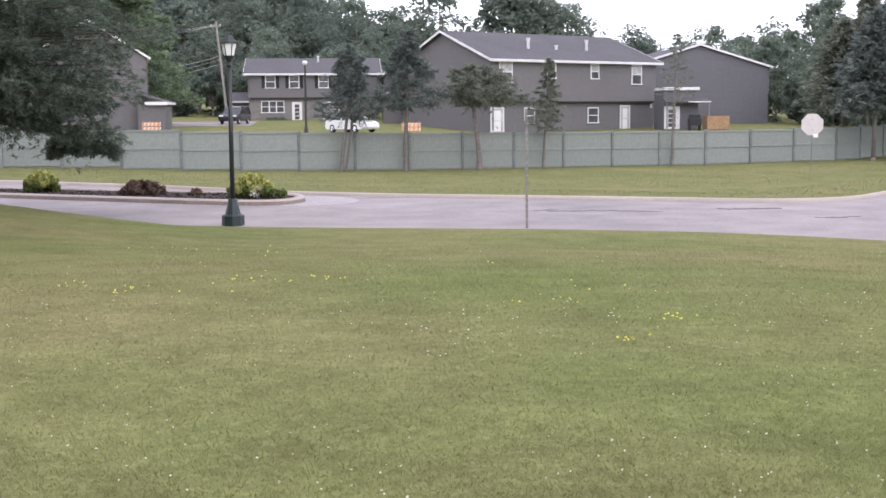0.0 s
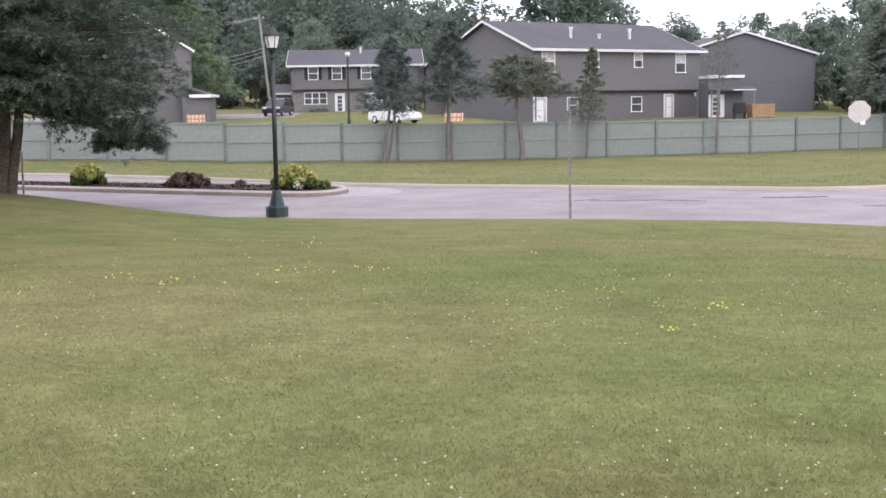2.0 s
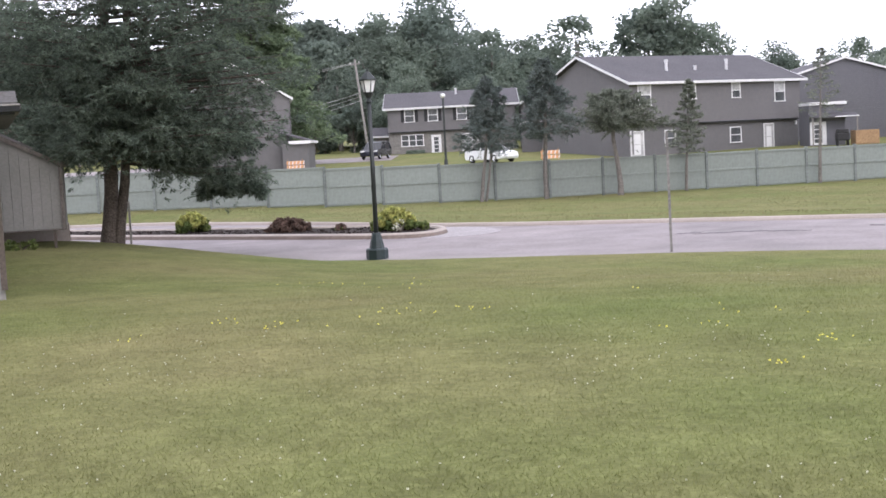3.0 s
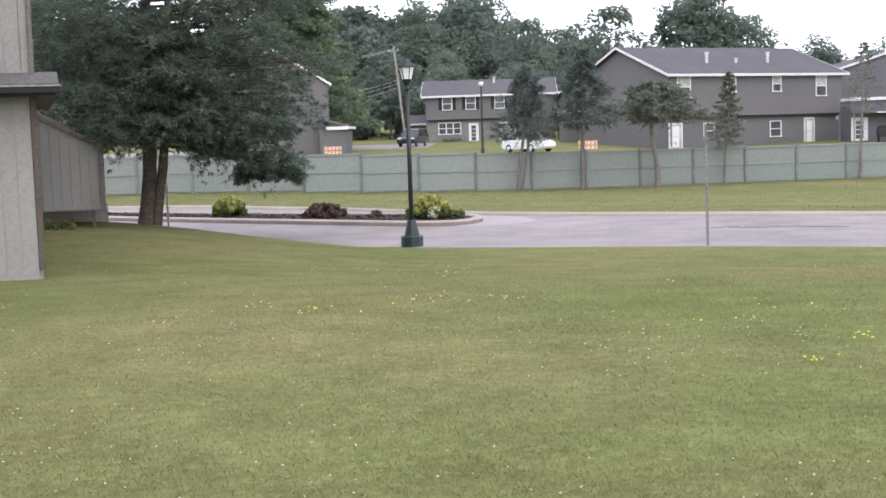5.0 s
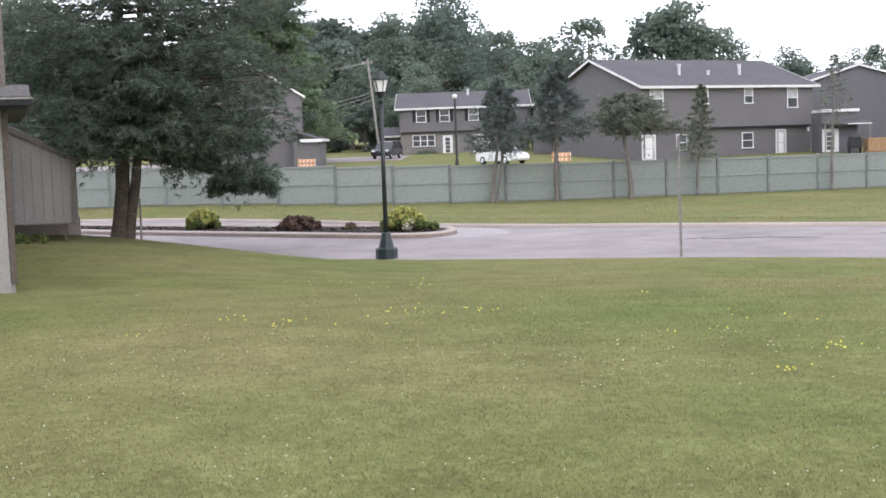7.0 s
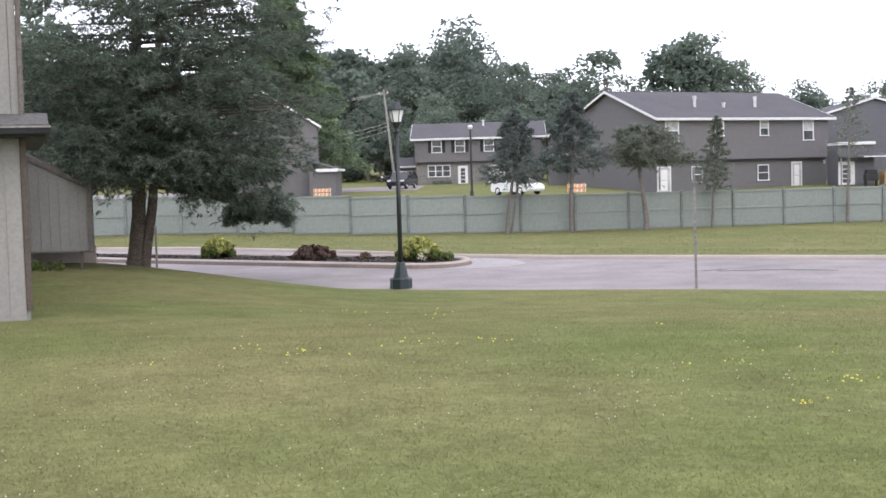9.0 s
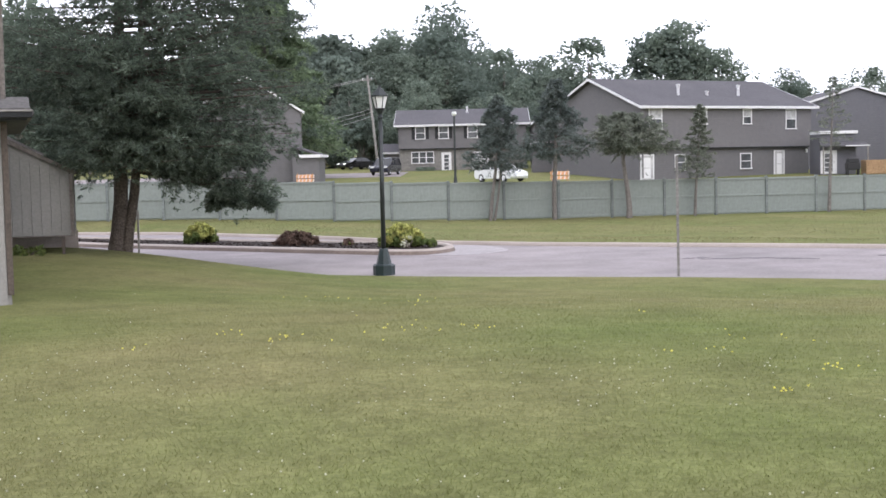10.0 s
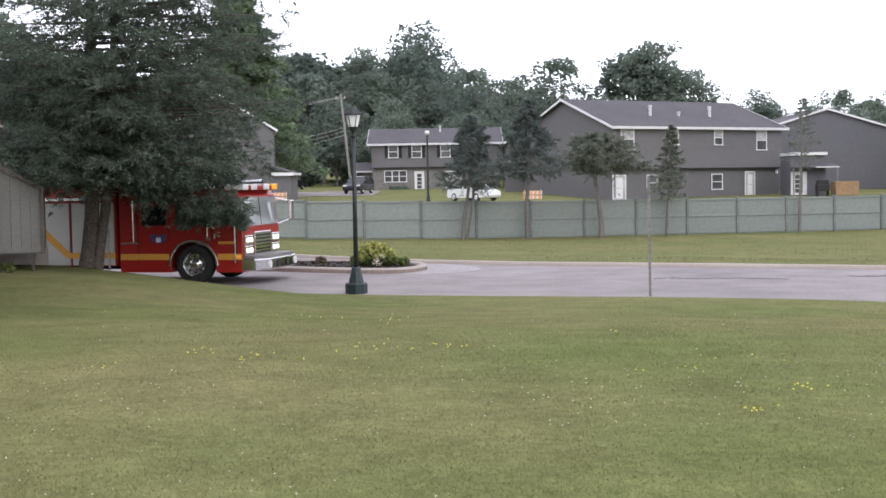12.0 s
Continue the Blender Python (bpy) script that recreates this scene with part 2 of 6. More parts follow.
TYRE = material("black_tyre", (0.018, 0.018, 0.018), (0.026, 0.026, 0.026), scale=6, fine=30, rough=0.9)
CAR_DARK = material("dark_blue_car_paint", (0.016, 0.018, 0.028), (0.02, 0.022, 0.032), scale=1, fine=9, rough=0.22, spec=0.6, bump=0, detail=0.05)
CAR_BLACK = material("black_car_paint", (0.012, 0.012, 0.013), rough=0.2, spec=0.6, bump=0, detail=0.05)
CAR_WHITE = material("white_car_paint", (0.74, 0.75, 0.77), (0.68, 0.69, 0.71), scale=1, fine=9, rough=0.25, spec=0.5, bump=0, detail=0.03)
HEADLIGHT = material("lit_headlight", (0.9, 0.9, 0.88), rough=0.1, bump=0, detail=0.02, emit=(1.0, 0.98, 0.92, 1.1))
AMBER = material("amber_lamp", (0.7, 0.3, 0.03), rough=0.2, bump=0, emit=(1.0, 0.55, 0.1, 0.3))
RED_LENS = material("red_lens", (0.35, 0.03, 0.03), rough=0.2, bump=0)
ORANGE = material("orange_board_paint", (0.68, 0.36, 0.2), (0.6, 0.3, 0.16), scale=2, fine=14, rough=0.7)
TAN = material("tan_plywood", (0.36, 0.235, 0.135), (0.29, 0.19, 0.11), scale=1.2, fine=12, rough=0.85)
DARK_PLASTIC = material("dark_plastic", (0.03, 0.03, 0.033), rough=0.6)
VENT = material("light_vent_pipe", (0.60, 0.60, 0.62), (0.5, 0.5, 0.52), scale=2, fine=14, rough=0.5)
BADGE = material("blue_badge", (0.06, 0.07, 0.18), rough=0.5, bump=0)


# ---- mesh helpers ----
def finish(name, bm, mat, parent=None, label="", smooth=False):
    data = bpy.data.meshes.new(name)
    bmesh.ops.recalc_face_normals(bm, faces=bm.faces)
    bm.to_mesh(data)
    bm.free()
    data.materials.append(mat)
    if smooth:
        for p in data.polygons:
            p.use_smooth = True
    ob = new(name, data)
    ob.parent = parent
    if label:
        ob["label"] = label
    return ob


part = finish


def share(name, ob, parent, m):
    """Another object on the mesh of ob."""
    o = new(name, ob.data)
    o.parent = parent
    o.matrix_local = m
    return o


def array_mesh(name, verts, faces, mat, parent=None, label="", smooth=False):
    """A mesh from arrays of vertices and of equal-sided faces."""
    verts, faces = np.asarray(verts, np.float32), np.asarray(faces, np.int32)
    data = bpy.data.meshes.new(name)
    k = faces.shape[1]
    data.vertices.add(len(verts))
    data.vertices.foreach_set("co", verts.ravel())
    data.loops.add(faces.size)
    data.loops.foreach_set("vertex_index", faces.ravel())
    data.polygons.add(len(faces))
    data.polygons.foreach_set("loop_start", np.arange(len(faces), dtype=np.int32) * k)
    data.update(calc_edges=True)
    data.validate()
    data.materials.append(mat)
    if smooth:
        data.polygons.foreach_set("use_smooth", np.ones(len(data.polygons), bool))
    ob = new(name, data)
    ob.parent = parent
    if label:
        ob["label"] = label
    return ob


def box(bm, x0, x1, y0, y1, z0, z1, bevel=0.0, m=None):
    made = bmesh.ops.create_cube(bm, size=1)["verts"]
    t = Matrix.Translation(((x0 + x1) / 2, (y0 + y1) / 2, (z0 + z1) / 2)) @ Matrix.Diagonal((x1 - x0, y1 - y0, z1 - z0, 1))
    bmesh.ops.transform(bm, matrix=(m @ t) if m else t, verts=made)
    if bevel:
        edges = list({e for v in made for e in v.link_edges})
        bmesh.ops.bevel(bm, geom=edges, offset=bevel, segments=2, affect="EDGES", profile=0.6)
    return bm


def tube(bm, p, q, r0, r1=None, n=10):
    p, q = Vector(p), Vector(q)
    r1 = r0 if r1 is None else r1
    rot = (q - p).to_track_quat("Z", "Y").to_matrix().to_4x4()
    made = bmesh.ops.create_cone(bm, cap_ends=True, segments=n, radius1=r0, radius2=r1, depth=(q - p).length)["verts"]
    bmesh.ops.transform(bm, matrix=Matrix.Translation((p + q) / 2) @ rot, verts=made)
    return bm


def prism(bm, outline, a, b, plane="xz", bevel=0.0):
    """An outline in a plane (xz: along y; yz: along x; xy: along z), from a to b."""
    put = {"xz": lambda u, v, w: (u, w, v), "yz": lambda u, v, w: (w, u, v), "xy": lambda u, v, w: (u, v, w)}[plane]
    lo = [bm.verts.new(put(u, v, a)) for u, v in outline]
    hi = [bm.verts.new(put(u, v, b)) for u, v in outline]
    faces = [bm.faces.new(lo), bm.faces.new(hi[::-1])]
    n = len(outline)
    for i in range(n):
        faces.append(bm.faces.new((lo[i], hi[i], hi[(i + 1) % n], lo[(i + 1) % n])))
    if bevel:
        edges = list({e for f in faces for e in f.edges})
        bmesh.ops.bevel(bm, geom=edges, offset=bevel, segments=2, affect="EDGES", profile=0.6)
    return bm


def B():
    return bmesh.new()


def thing(name, m, label, category, group="", kind=""):
    ob = new(name)
    ob.empty_display_size = 0.2
    ob.matrix_world = m
    return tagged(ob, label, category, group, kind)


def smooth01(v, a, b):
    t = np.clip((np.asarray(v, float) - a) / (b - a), 0, 1)
    return t * t * (3 - 2 * t)


# ---- the lie of the land ----
NEAR_EDGE = ((-140, 44), (-60, 42), (-30, 38.5), (-20, 34.2), (-12, 30.6), (-6, 27.8), (-1.8, 26.0), (0.8, 25.3), (4.0, 24.5), (6.9, 23.5), (8.8, 22.3), (10.9, 20.3), (14, 16.5), (20, 9), (30, -4), (60, -42), (140, -140))
FAR_KERB = ((-140, 52), (-60, 51.5), (-25, 49.6), (-11, 44.8), (-4.9, 40.2), (-1.2, 36.4), (2.1, 34.45), (6.8, 32.5), (9.5, 31.3), (11, 30.55), (12.6, 30.45), (13.8, 31.0), (16.4, 33.9), (20.5, 38.4), (30, 46.5), (60, 72), (140, 140))


def line(points, x):
    px, py = zip(*points)
    return np.interp(x, px, py)


def near_edge(x):
    return (line(NEAR_EDGE, x - 0.7) + line(NEAR_EDGE, x) + line(NEAR_EDGE, x + 0.7)) / 3


def far_kerb(x):
    return (line(FAR_KERB, x - 0.4) + line(FAR_KERB, x) + line(FAR_KERB, x + 0.4)) / 3


def lawn_z(x, y):
    d = near_edge(x) - y
    base = 0.70 * smooth01(d, 0, 16)
    left = 0.65 * smooth01(-x, 0.8, 10)
    return base * (1 - left / 0.9) + left * smooth01(d, -0.1, 1.2) * (1 - 0.36 * smooth01(d, 4.5, 12))


def far_z(x, y):
    dip = -np.interp(x, [-14, -7.7, -5.7, -0.9, 3.9, 10.9, 18, 24], [-0.26, -0.08, 0.0, 0.12, 0.2, 0.24, 0.27, 0.22]) * smooth01(y - far_kerb(x), 1, 9) * (1 - smooth01(y, 60, 84))
    rise = 0.04 * smooth01(-x, -7, -3) * smooth01(y, 64, 78) * (1 - smooth01(y, 90, 108)) - 0.38 * smooth01(x, 8, 15) * smooth01(y, 62, 92) * (1 - smooth01(y, 128, 155))
    return 0.05 + dip + rise + 0.0205 * np.clip(y - 58, 0, 140) + 0.02 * np.clip(y - 198, 0, 120)


def ground_z(x, y):
    return float(np.where(y < near_edge(x), lawn_z(x, y), np.where(y > far_kerb(x), far_z(x, y), 0.0)))


# ---- ground: one sheet, lowered under the road ----
def build_ground():
    xs = np.unique(np.r_[np.linspace(-900, -140, 20), np.linspace(-140, -24, 60), np.linspace(-24, 36, 200), np.linspace(36, 140, 50), np.linspace(140, 900, 20)])
    E, C = near_edge(xs), far_kerb(xs)
    rows = []
    for f in np.r_[np.linspace(0, 0.6, 10)[:-1], 0.6 + 0.4 * (1 - (1 - np.linspace(0, 1, 70)) ** 1.6)]:
        y = -220 + (E + 220) * f
        rows.append((y, lawn_z(xs, y)))
    for f in (0.002, 0.5, 0.998):
        rows.append((E + (C - E) * f, np.full(len(xs), -0.15)))
    for f in np.r_[0, np.linspace(0, 1, 60) ** 2.2][1:]:
        y = C + (1400 - C) * f
        rows.append((y, far_z(xs, y)))
    V = np.concatenate([np.stack([xs, y, z], 1) for y, z in rows])
    n, m = len(xs), len(rows)
    i = (np.arange(m - 1)[:, None] * n + np.arange(n - 1)[None]).ravel()
    F = np.stack([i, i + 1, i + n + 1, i + n], 1)
    ob = array_mesh("ground", V, F, GRASS, smooth=True)
    tagged(ob, "mown green lawn and grass verge with dry patches", "lawn", kind="structure")
    # road
    xs = np.linspace(-140, 140, 500)
    E, C = near_edge(xs) - 0.06, far_kerb(xs) + 0.02
    V = np.concatenate([np.stack([xs, E + (C - E) * f, 0.035 * np.sin(np.pi * f) * np.ones(len(xs))], 1) for f in np.linspace(0, 1, 9)])
    n = len(xs)
    i = (np.arange(8)[:, None] * n + np.arange(n - 1)[None]).ravel()
    road = array_mesh("road", V, np.stack([i, i + 1, i + n + 1, i + n], 1), ASPHALT, smooth=True)
    tagged(road, "worn pinkish-grey asphalt road", "road", kind="structure")
    # far kerb
    xs = np.unique(np.r_[np.linspace(-140, -20, 60), np.linspace(-20, 34, 160), np.linspace(34, 140, 40)])
    C = far_kerb(xs)
    prof = ((-0.16, 0.0), (-0.15, 0.075), (-0.12, 0.10), (0.0, 0.105), (0.03, 0.02))
    V = np.concatenate([np.stack([xs, C + a, np.full(len(xs), z)], 1) for a, z in prof])
    n = len(xs)
    i = (np.arange(len(prof) - 1)[:, None] * n + np.arange(n - 1)[None]).ravel()
    kerb = array_mesh("kerb", V, np.stack([i, i + 1, i + n + 1, i + n], 1), CONCRETE, smooth=False)
    tagged(kerb, "low weathered concrete kerb along the verge", "kerb", kind="structure")


build_ground()


def build_cracks():
    rng = random.Random(4)
    for x, y, lx in ((6.2, 28.2, 2.0), (7.3, 27.9, 0.9), (10.0, 28.3, 1.5), (11.0, 25.6, 1.1), (5.2, 28.6, 0.7)):
        bm = B()
        pts, low = [], []
        n = 14
        for k in range(n + 1):
            u = k / n
            w = 0.13 * math.sin(math.pi * u) * rng.uniform(0.15, 1.6) + 0.008
            c = 0.12 * math.sin(3 * u + x) + rng.uniform(-0.10, 0.10)
            pts.append((x + (u - 0.5) * lx, y + c + w - 0.12 * (u - 0.5) * lx))
            low.append((x + (u - 0.5) * lx, y + c - w - 0.12 * (u - 0.5) * lx))
        prism(bm, pts + low[::-1], 0.01, 0.041, "xy")
        tagged(finish("tar_patch", bm, TAR), "dark irregular tar patch in the asphalt", "tar patch", "road cracks", "structure")
    bm = B()
    pts = [(-0.9 + 1.9 * math.cos(a) * (1.0 if math.cos(a) > 0 else 0.2), 33.2 + 2.1 * math.sin(a) - 0.4 * math.cos(a)) for a in [k * math.tau / 28 for k in range(28)]]
    prism(bm, pts, 0.0, 0.040, "xy")
    tagged(finish("pavement", bm, APRON), "pale concrete apron at the tip of the planted island", "concrete apron", kind="structure")
    # drive behind the fence
    xs = np.linspace(-60, -6.5, 40)
    V = np.concatenate([np.stack([xs, 119 + 0.10 * (xs + 8) + o, [ground_z(a, 119 + 0.1 * (a + 8) + o) + 0.03 for a in xs]], 1) for o in (-1.5, 3, 8.0, 15)])
    i = (np.arange(3)[:, None] * 40 + np.arange(39)[None]).ravel()
    tagged(array_mesh("road", V, np.stack([i, i + 1, i + 41, i + 40], 1), ASPHALT, smooth=True), "grey asphalt drive between the houses", "drive", kind="structure")


build_cracks()


# ---- planted island ----
ISLAND = ((-24, 46.0), (-17, 42.2), (-12.6, 38.4), (-8.8, 35.8), (-5.5, 33.7), (-2.6, 31.9), (-1.5, 31.5), (-0.8, 31.8), (-0.45, 32.8), (-0.6, 33.9), (-1.2, 34.8), (-2.3, 35.5), (-4.6, 36.6), (-7.4, 38.1), (-10, 39.5), (-14, 42.1), (-20, 45.8), (-24, 48.0))


def build_island():
    rim = thing("planted_island", pose(0, 0, 0), "planted traffic island with pale kerb and dark mulch", "traffic island")
    pts = [Vector((*p, 0)) for p in ISLAND]
    dense = []
    for i, p in enumerate(pts):
        a, b, c = pts[i - 1], pts[(i + 1) % len(pts)], pts[(i + 2) % len(pts)]
        for k in range(6):
            t = k / 6
            dense.append(0.5 * (2 * p + (b - a) * t + (2 * a - 5 * p + 4 * b - c) * t * t + (3 * p - a - 3 * b + c) * t**3))
    n = len(dense)
    mid = sum(dense, Vector()) / n
    V = []
    prof = ((-0.05, -0.02), (0.0, 0.125), (0.03, 0.165), (0.2, 0.17), (0.22, 0.10))
    for i, p in enumerate(dense):
        t = (dense[(i + 1) % n] - dense[i - 1]).normalized()
        inward = Vector((-t.y, t.x, 0))
        for o, z in prof:
            q = p + inward * o
            V.append((q.x, q.y, z))
    k = len(prof)
    for name, first, last, mat, label in (("kerb_top", 1, k - 1, CONCRETE, "pale concrete kerb with rounded top"), ("kerb_face", 0, 1, KERB_FACE, "brown-stained kerb face")):
        F = [(i * k + j, ((i + 1) % n) * k + j, ((i + 1) % n) * k + j + 1, i * k + j + 1) for i in range(n) for j in range(first, last)]
        array_mesh(name, V, F, mat, rim, label)
    bm = B()
    inner = []
    for i, p in enumerate(dense):
        t = (dense[(i + 1) % n] - dense[i - 1]).normalized()
        inner.append(bm.verts.new((p.x - t.y * 0.21, p.y + t.x * 0.21, 0.12)))
    bm.faces.new(inner)
    bmesh.ops.triangulate(bm, faces=bm.faces)
    part("mulch_bed", bm, MULCH, rim, "dark brown bark mulch")
    rng = np.random.RandomState(9)
    V, F = [], []
    for x in np.linspace(-14, -1.2, 1500):
        lo = np.interp(x, [-17, -12.6, -8.8, -5.5, -2.6, -1.2], [42.2, 38.4, 35.8, 33.7, 32.0, 32.2]) + 0.35
        hi = np.interp(x, [-14, -10, -7.4, -4.6, -2.3, -1.2], [42.1, 39.5, 38.1, 36.6, 35.5, 34.8]) - 0.35
        y, s, a = rng.uniform(lo, hi), rng.uniform(0.015, 0.045), rng.uniform(0, 6.28)
        c, d = np.cos(a) * s, np.sin(a) * s
        b = len(V)
        V += [(x + c, y + d, 0.12), (x - c, y - d, 0.125), (x - d * 0.5, y + c * 0.5, 0.12 + s)]
        F.append((b, b + 1, b + 2))
    tagged(array_mesh("loose_mulch", V, F, MULCH, rim), kind="stuff")


build_island()


# ---- leaves ----
def leaf_cards(rng, centres, size, spread, per, squash=0.8):
    """Bent leaf quads scattered round centres: vertices and faces."""
    c = np.repeat(np.asarray(centres, float), per, 0)
    n = len(c)
    d = rng.normal(size=(n, 3))
    d /= np.linalg.norm(d, axis=1, keepdims=True)
    r = np.repeat(np.broadcast_to(spread, (len(centres),)), per)[:, None]
    p = c + d * r * (0.55 + 0.45 * rng.rand(n, 1)) * (1, 1, squash)
    nrm = d + 0.7 * rng.normal(size=(n, 3))
    nrm /= np.linalg.norm(nrm, axis=1, keepdims=True)
    u = np.cross(nrm, rng.normal(size=(n, 3)))
    u /= np.linalg.norm(u, axis=1, keepdims=True)
    v = np.cross(nrm, u)
    s = size * (0.6 + 0.8 * rng.rand(n, 1))
    V = np.stack([p - u * s, p + v * s * 0.55 - nrm * s * 0.12, p + u * s, p - v * s * 0.55 - nrm * s * 0.12], 1).reshape(-1, 3)
    return V, np.arange(4 * n).reshape(-1, 4)


def limb(bm, points, r0, r1, n=7):
    k = len(points) - 1
    for i in range(k):
        a, b = r0 + (r1 - r0) * i / k, r0 + (r1 - r0) * (i + 1) / k
        tube(bm, points[i], points[i + 1], a, b, n)


def broadleaf(name, seed, height, width, leaf_mat, label, leaf=0.42, clumps=70, per=42, low=0.22, bark=BARK_GREY):
    """A broadleaved tree: trunk, limbs and a crown of uneven leaf clumps."""
    rng = np.random.RandomState(seed)
    tree = thing(name, pose(0, 0, 0), label, "tree")
    bm = B()
    fork = height * (low + 0.12)
    limb(bm, [(0, 0, -0.4), (0.1, 0.05, fork * 0.5), (0, 0.1, fork), (0.15, 0, height * 0.8)], width * 0.035, width * 0.008)
    centres, spreads = [], []
    lobes = [(rng.uniform(0, 6.28), rng.uniform(0.25, 1.0), rng.uniform(low + 0.1, 0.92)) for _ in range(10)]
    for k in range(clumps):
        a, rr, h = lobes[k % 10]
        a += rng.normal() * 0.45
        h = np.clip(h + rng.normal() * 0.10, low, 0.97)
        shape = np.sqrt(max(0.03, 1 - ((h - 0.5) / 0.52) ** 2))
        r = width / 2 * shape * np.clip(rr + rng.normal() * 0.2, 0, 1.06)
        centres.append((r * np.cos(a), r * np.sin(a), h * height))
        spreads.append(width * rng.uniform(0.07, 0.14))
    for a, rr, h in lobes:
        r = width / 2 * rr * 0.75
        tip = (r * np.cos(a), r * np.sin(a), h * height)
        limb(bm, [(0, 0, fork * rng.uniform(0.8, 1.2)), (tip[0] * 0.45, tip[1] * 0.45, (fork + tip[2]) / 2 + 0.3), tip], width * 0.014, width * 0.003, 5)
    part("trunk", bm, bark, tree, "grey-brown trunk and limbs", True)
    V, F = leaf_cards(rng, centres, leaf, np.array(spreads), per)
    array_mesh("crown", V, F, leaf_mat, tree)
    return tree


def needle_spray(rng, points, dirs, length, width, per, droop=0.25):
    """Narrow needle tufts along branch points."""
    p = np.repeat(points, per, 0)
    d = np.repeat(dirs, per, 0)
    n = len(p)
    side = np.cross(d, (0, 0, 1.0))
    side /= np.linalg.norm(side, axis=1, keepdims=True) + 1e-6
    a = rng.uniform(-1.25, 1.25, (n, 1))
    w = d * np.cos(a) + side * np.sin(a) + rng.normal(size=(n, 3)) * (0.18, 0.18, 0.3) - (0, 0, droop)
    w /= np.linalg.norm(w, axis=1, keepdims=True)
    q = np.cross(w, rng.normal(size=(n, 3)))
    q /= np.linalg.norm(q, axis=1, keepdims=True)
    s = length * (0.55 + 0.9 * rng.rand(n, 1))
    p = p + rng.normal(size=(n, 3)) * length * 0.15
    V = np.stack([p + q * width * 0.35, p + w * s * 0.5 + q * width, p + w * s, p + w * s * 0.55 - q * width], 1).reshape(-1, 3)
    return V, np.arange(4 * n).reshape(-1, 4)


def conifer(name, seed, height, profile, base, leaf_mat, label, branches=70, per=9, tuft=0.22, wide=0.035, steps=7, trunk=0.07, stems=((0, 0, 0, 0),), droop=-0.25, bark=BARK_GREY, lift=0.18, squeeze=0.25, clear=0.0, skew=0.0, crowd=0.9):
    """A conifer: stems, whorled boughs and needle tufts. profile(h): bough length at height share h."""
    rng = np.random.RandomState(seed)
    tree = thing(name, pose(0, 0, 0), label, "tree")
    bm = B()
    tops = []
    for dx, dy, lx, ly in stems:
        top = (dx + lx, dy + ly, height * 0.99)
        mid = (dx + lx * 0.5 + trunk * 0.4, dy + ly * 0.5, height * 0.45)
        limb(bm, [(dx, dy, -0.3), (dx * 1.02, dy, 0.25), mid, top], trunk * 1.25, 0.012, 9)
        tops.append((dx, dy, lx, ly))
    boughs = B()
    P, D = [], []
    ang = rng.uniform(0, 6.28)
    for k in range(branches):
        h = base + (1 - base) * ((k + rng.rand()) / branches) ** crowd
        ang += 2.4 + rng.normal() * 0.3
        L = profile(h) * rng.uniform(1 - squeeze, 1.1)
        if clear and h < clear and np.sin(ang) > 0.35:
            L *= 0.35
        L *= 1 + skew * np.cos(ang)
        dx, dy, lx, ly = tops[k % len(tops)]
        o = np.array([dx + lx * h, dy + ly * h, h * height])
        out = np.array([np.cos(ang), np.sin(ang), 0])
        s = np.linspace(0.12, 1, steps)[:, None]
        rise = lift * (1.4 * h - 0.5)
        pts = o + out * L * s + np.array([0, 0, 1.0]) * L * (rise * s + droop * s * s + 0.16 * s**4) + rng.normal(size=(steps, 3)) * 0.03 * L
        dirs = np.gradient(pts, axis=0)
        dirs /= np.linalg.norm(dirs, axis=1, keepdims=True)
        P.append(pts)
        D.append(dirs)
        # side twigs
        side = np.array([-out[1], out[0], 0])
        for sg in (-1, 1):
            f = rng.uniform(0.25, 0.85, (max(2, steps // 2), 1))
            q = o + out * L * f + side * sg * L * 0.32 * (1.1 - f) + np.array([0, 0, 1.0]) * L * (rise * f + droop * f * f - 0.03)
            P.append(q)
            D.append(np.repeat((out * 0.6 + side * sg)[None] / 1.17, len(q), 0))
        limb(boughs, [tuple(o), tuple(pts[steps // 2]), tuple(pts[-1])], max(0.006, 0.014 * L), 0.003, 4)
    P.append(np.array([[t[0] + t[2], t[1] + t[3], height * (0.93 + 0.06 * f)] for t in tops for f in (0, 0.5, 1)]))
    D.append(np.tile((0.1, 0, 1.0), (3 * len(tops), 1)))
    V, F = needle_spray(rng, np.concatenate(P), np.concatenate(D), tuft, wide, per)
    part("trunk", bm, bark, tree, "bare lower trunk", True)
    tagged(part("branchwork", boughs, bark, tree), kind="stuff")
    array_mesh("needles", V, F, leaf_mat, tree)
    return tree


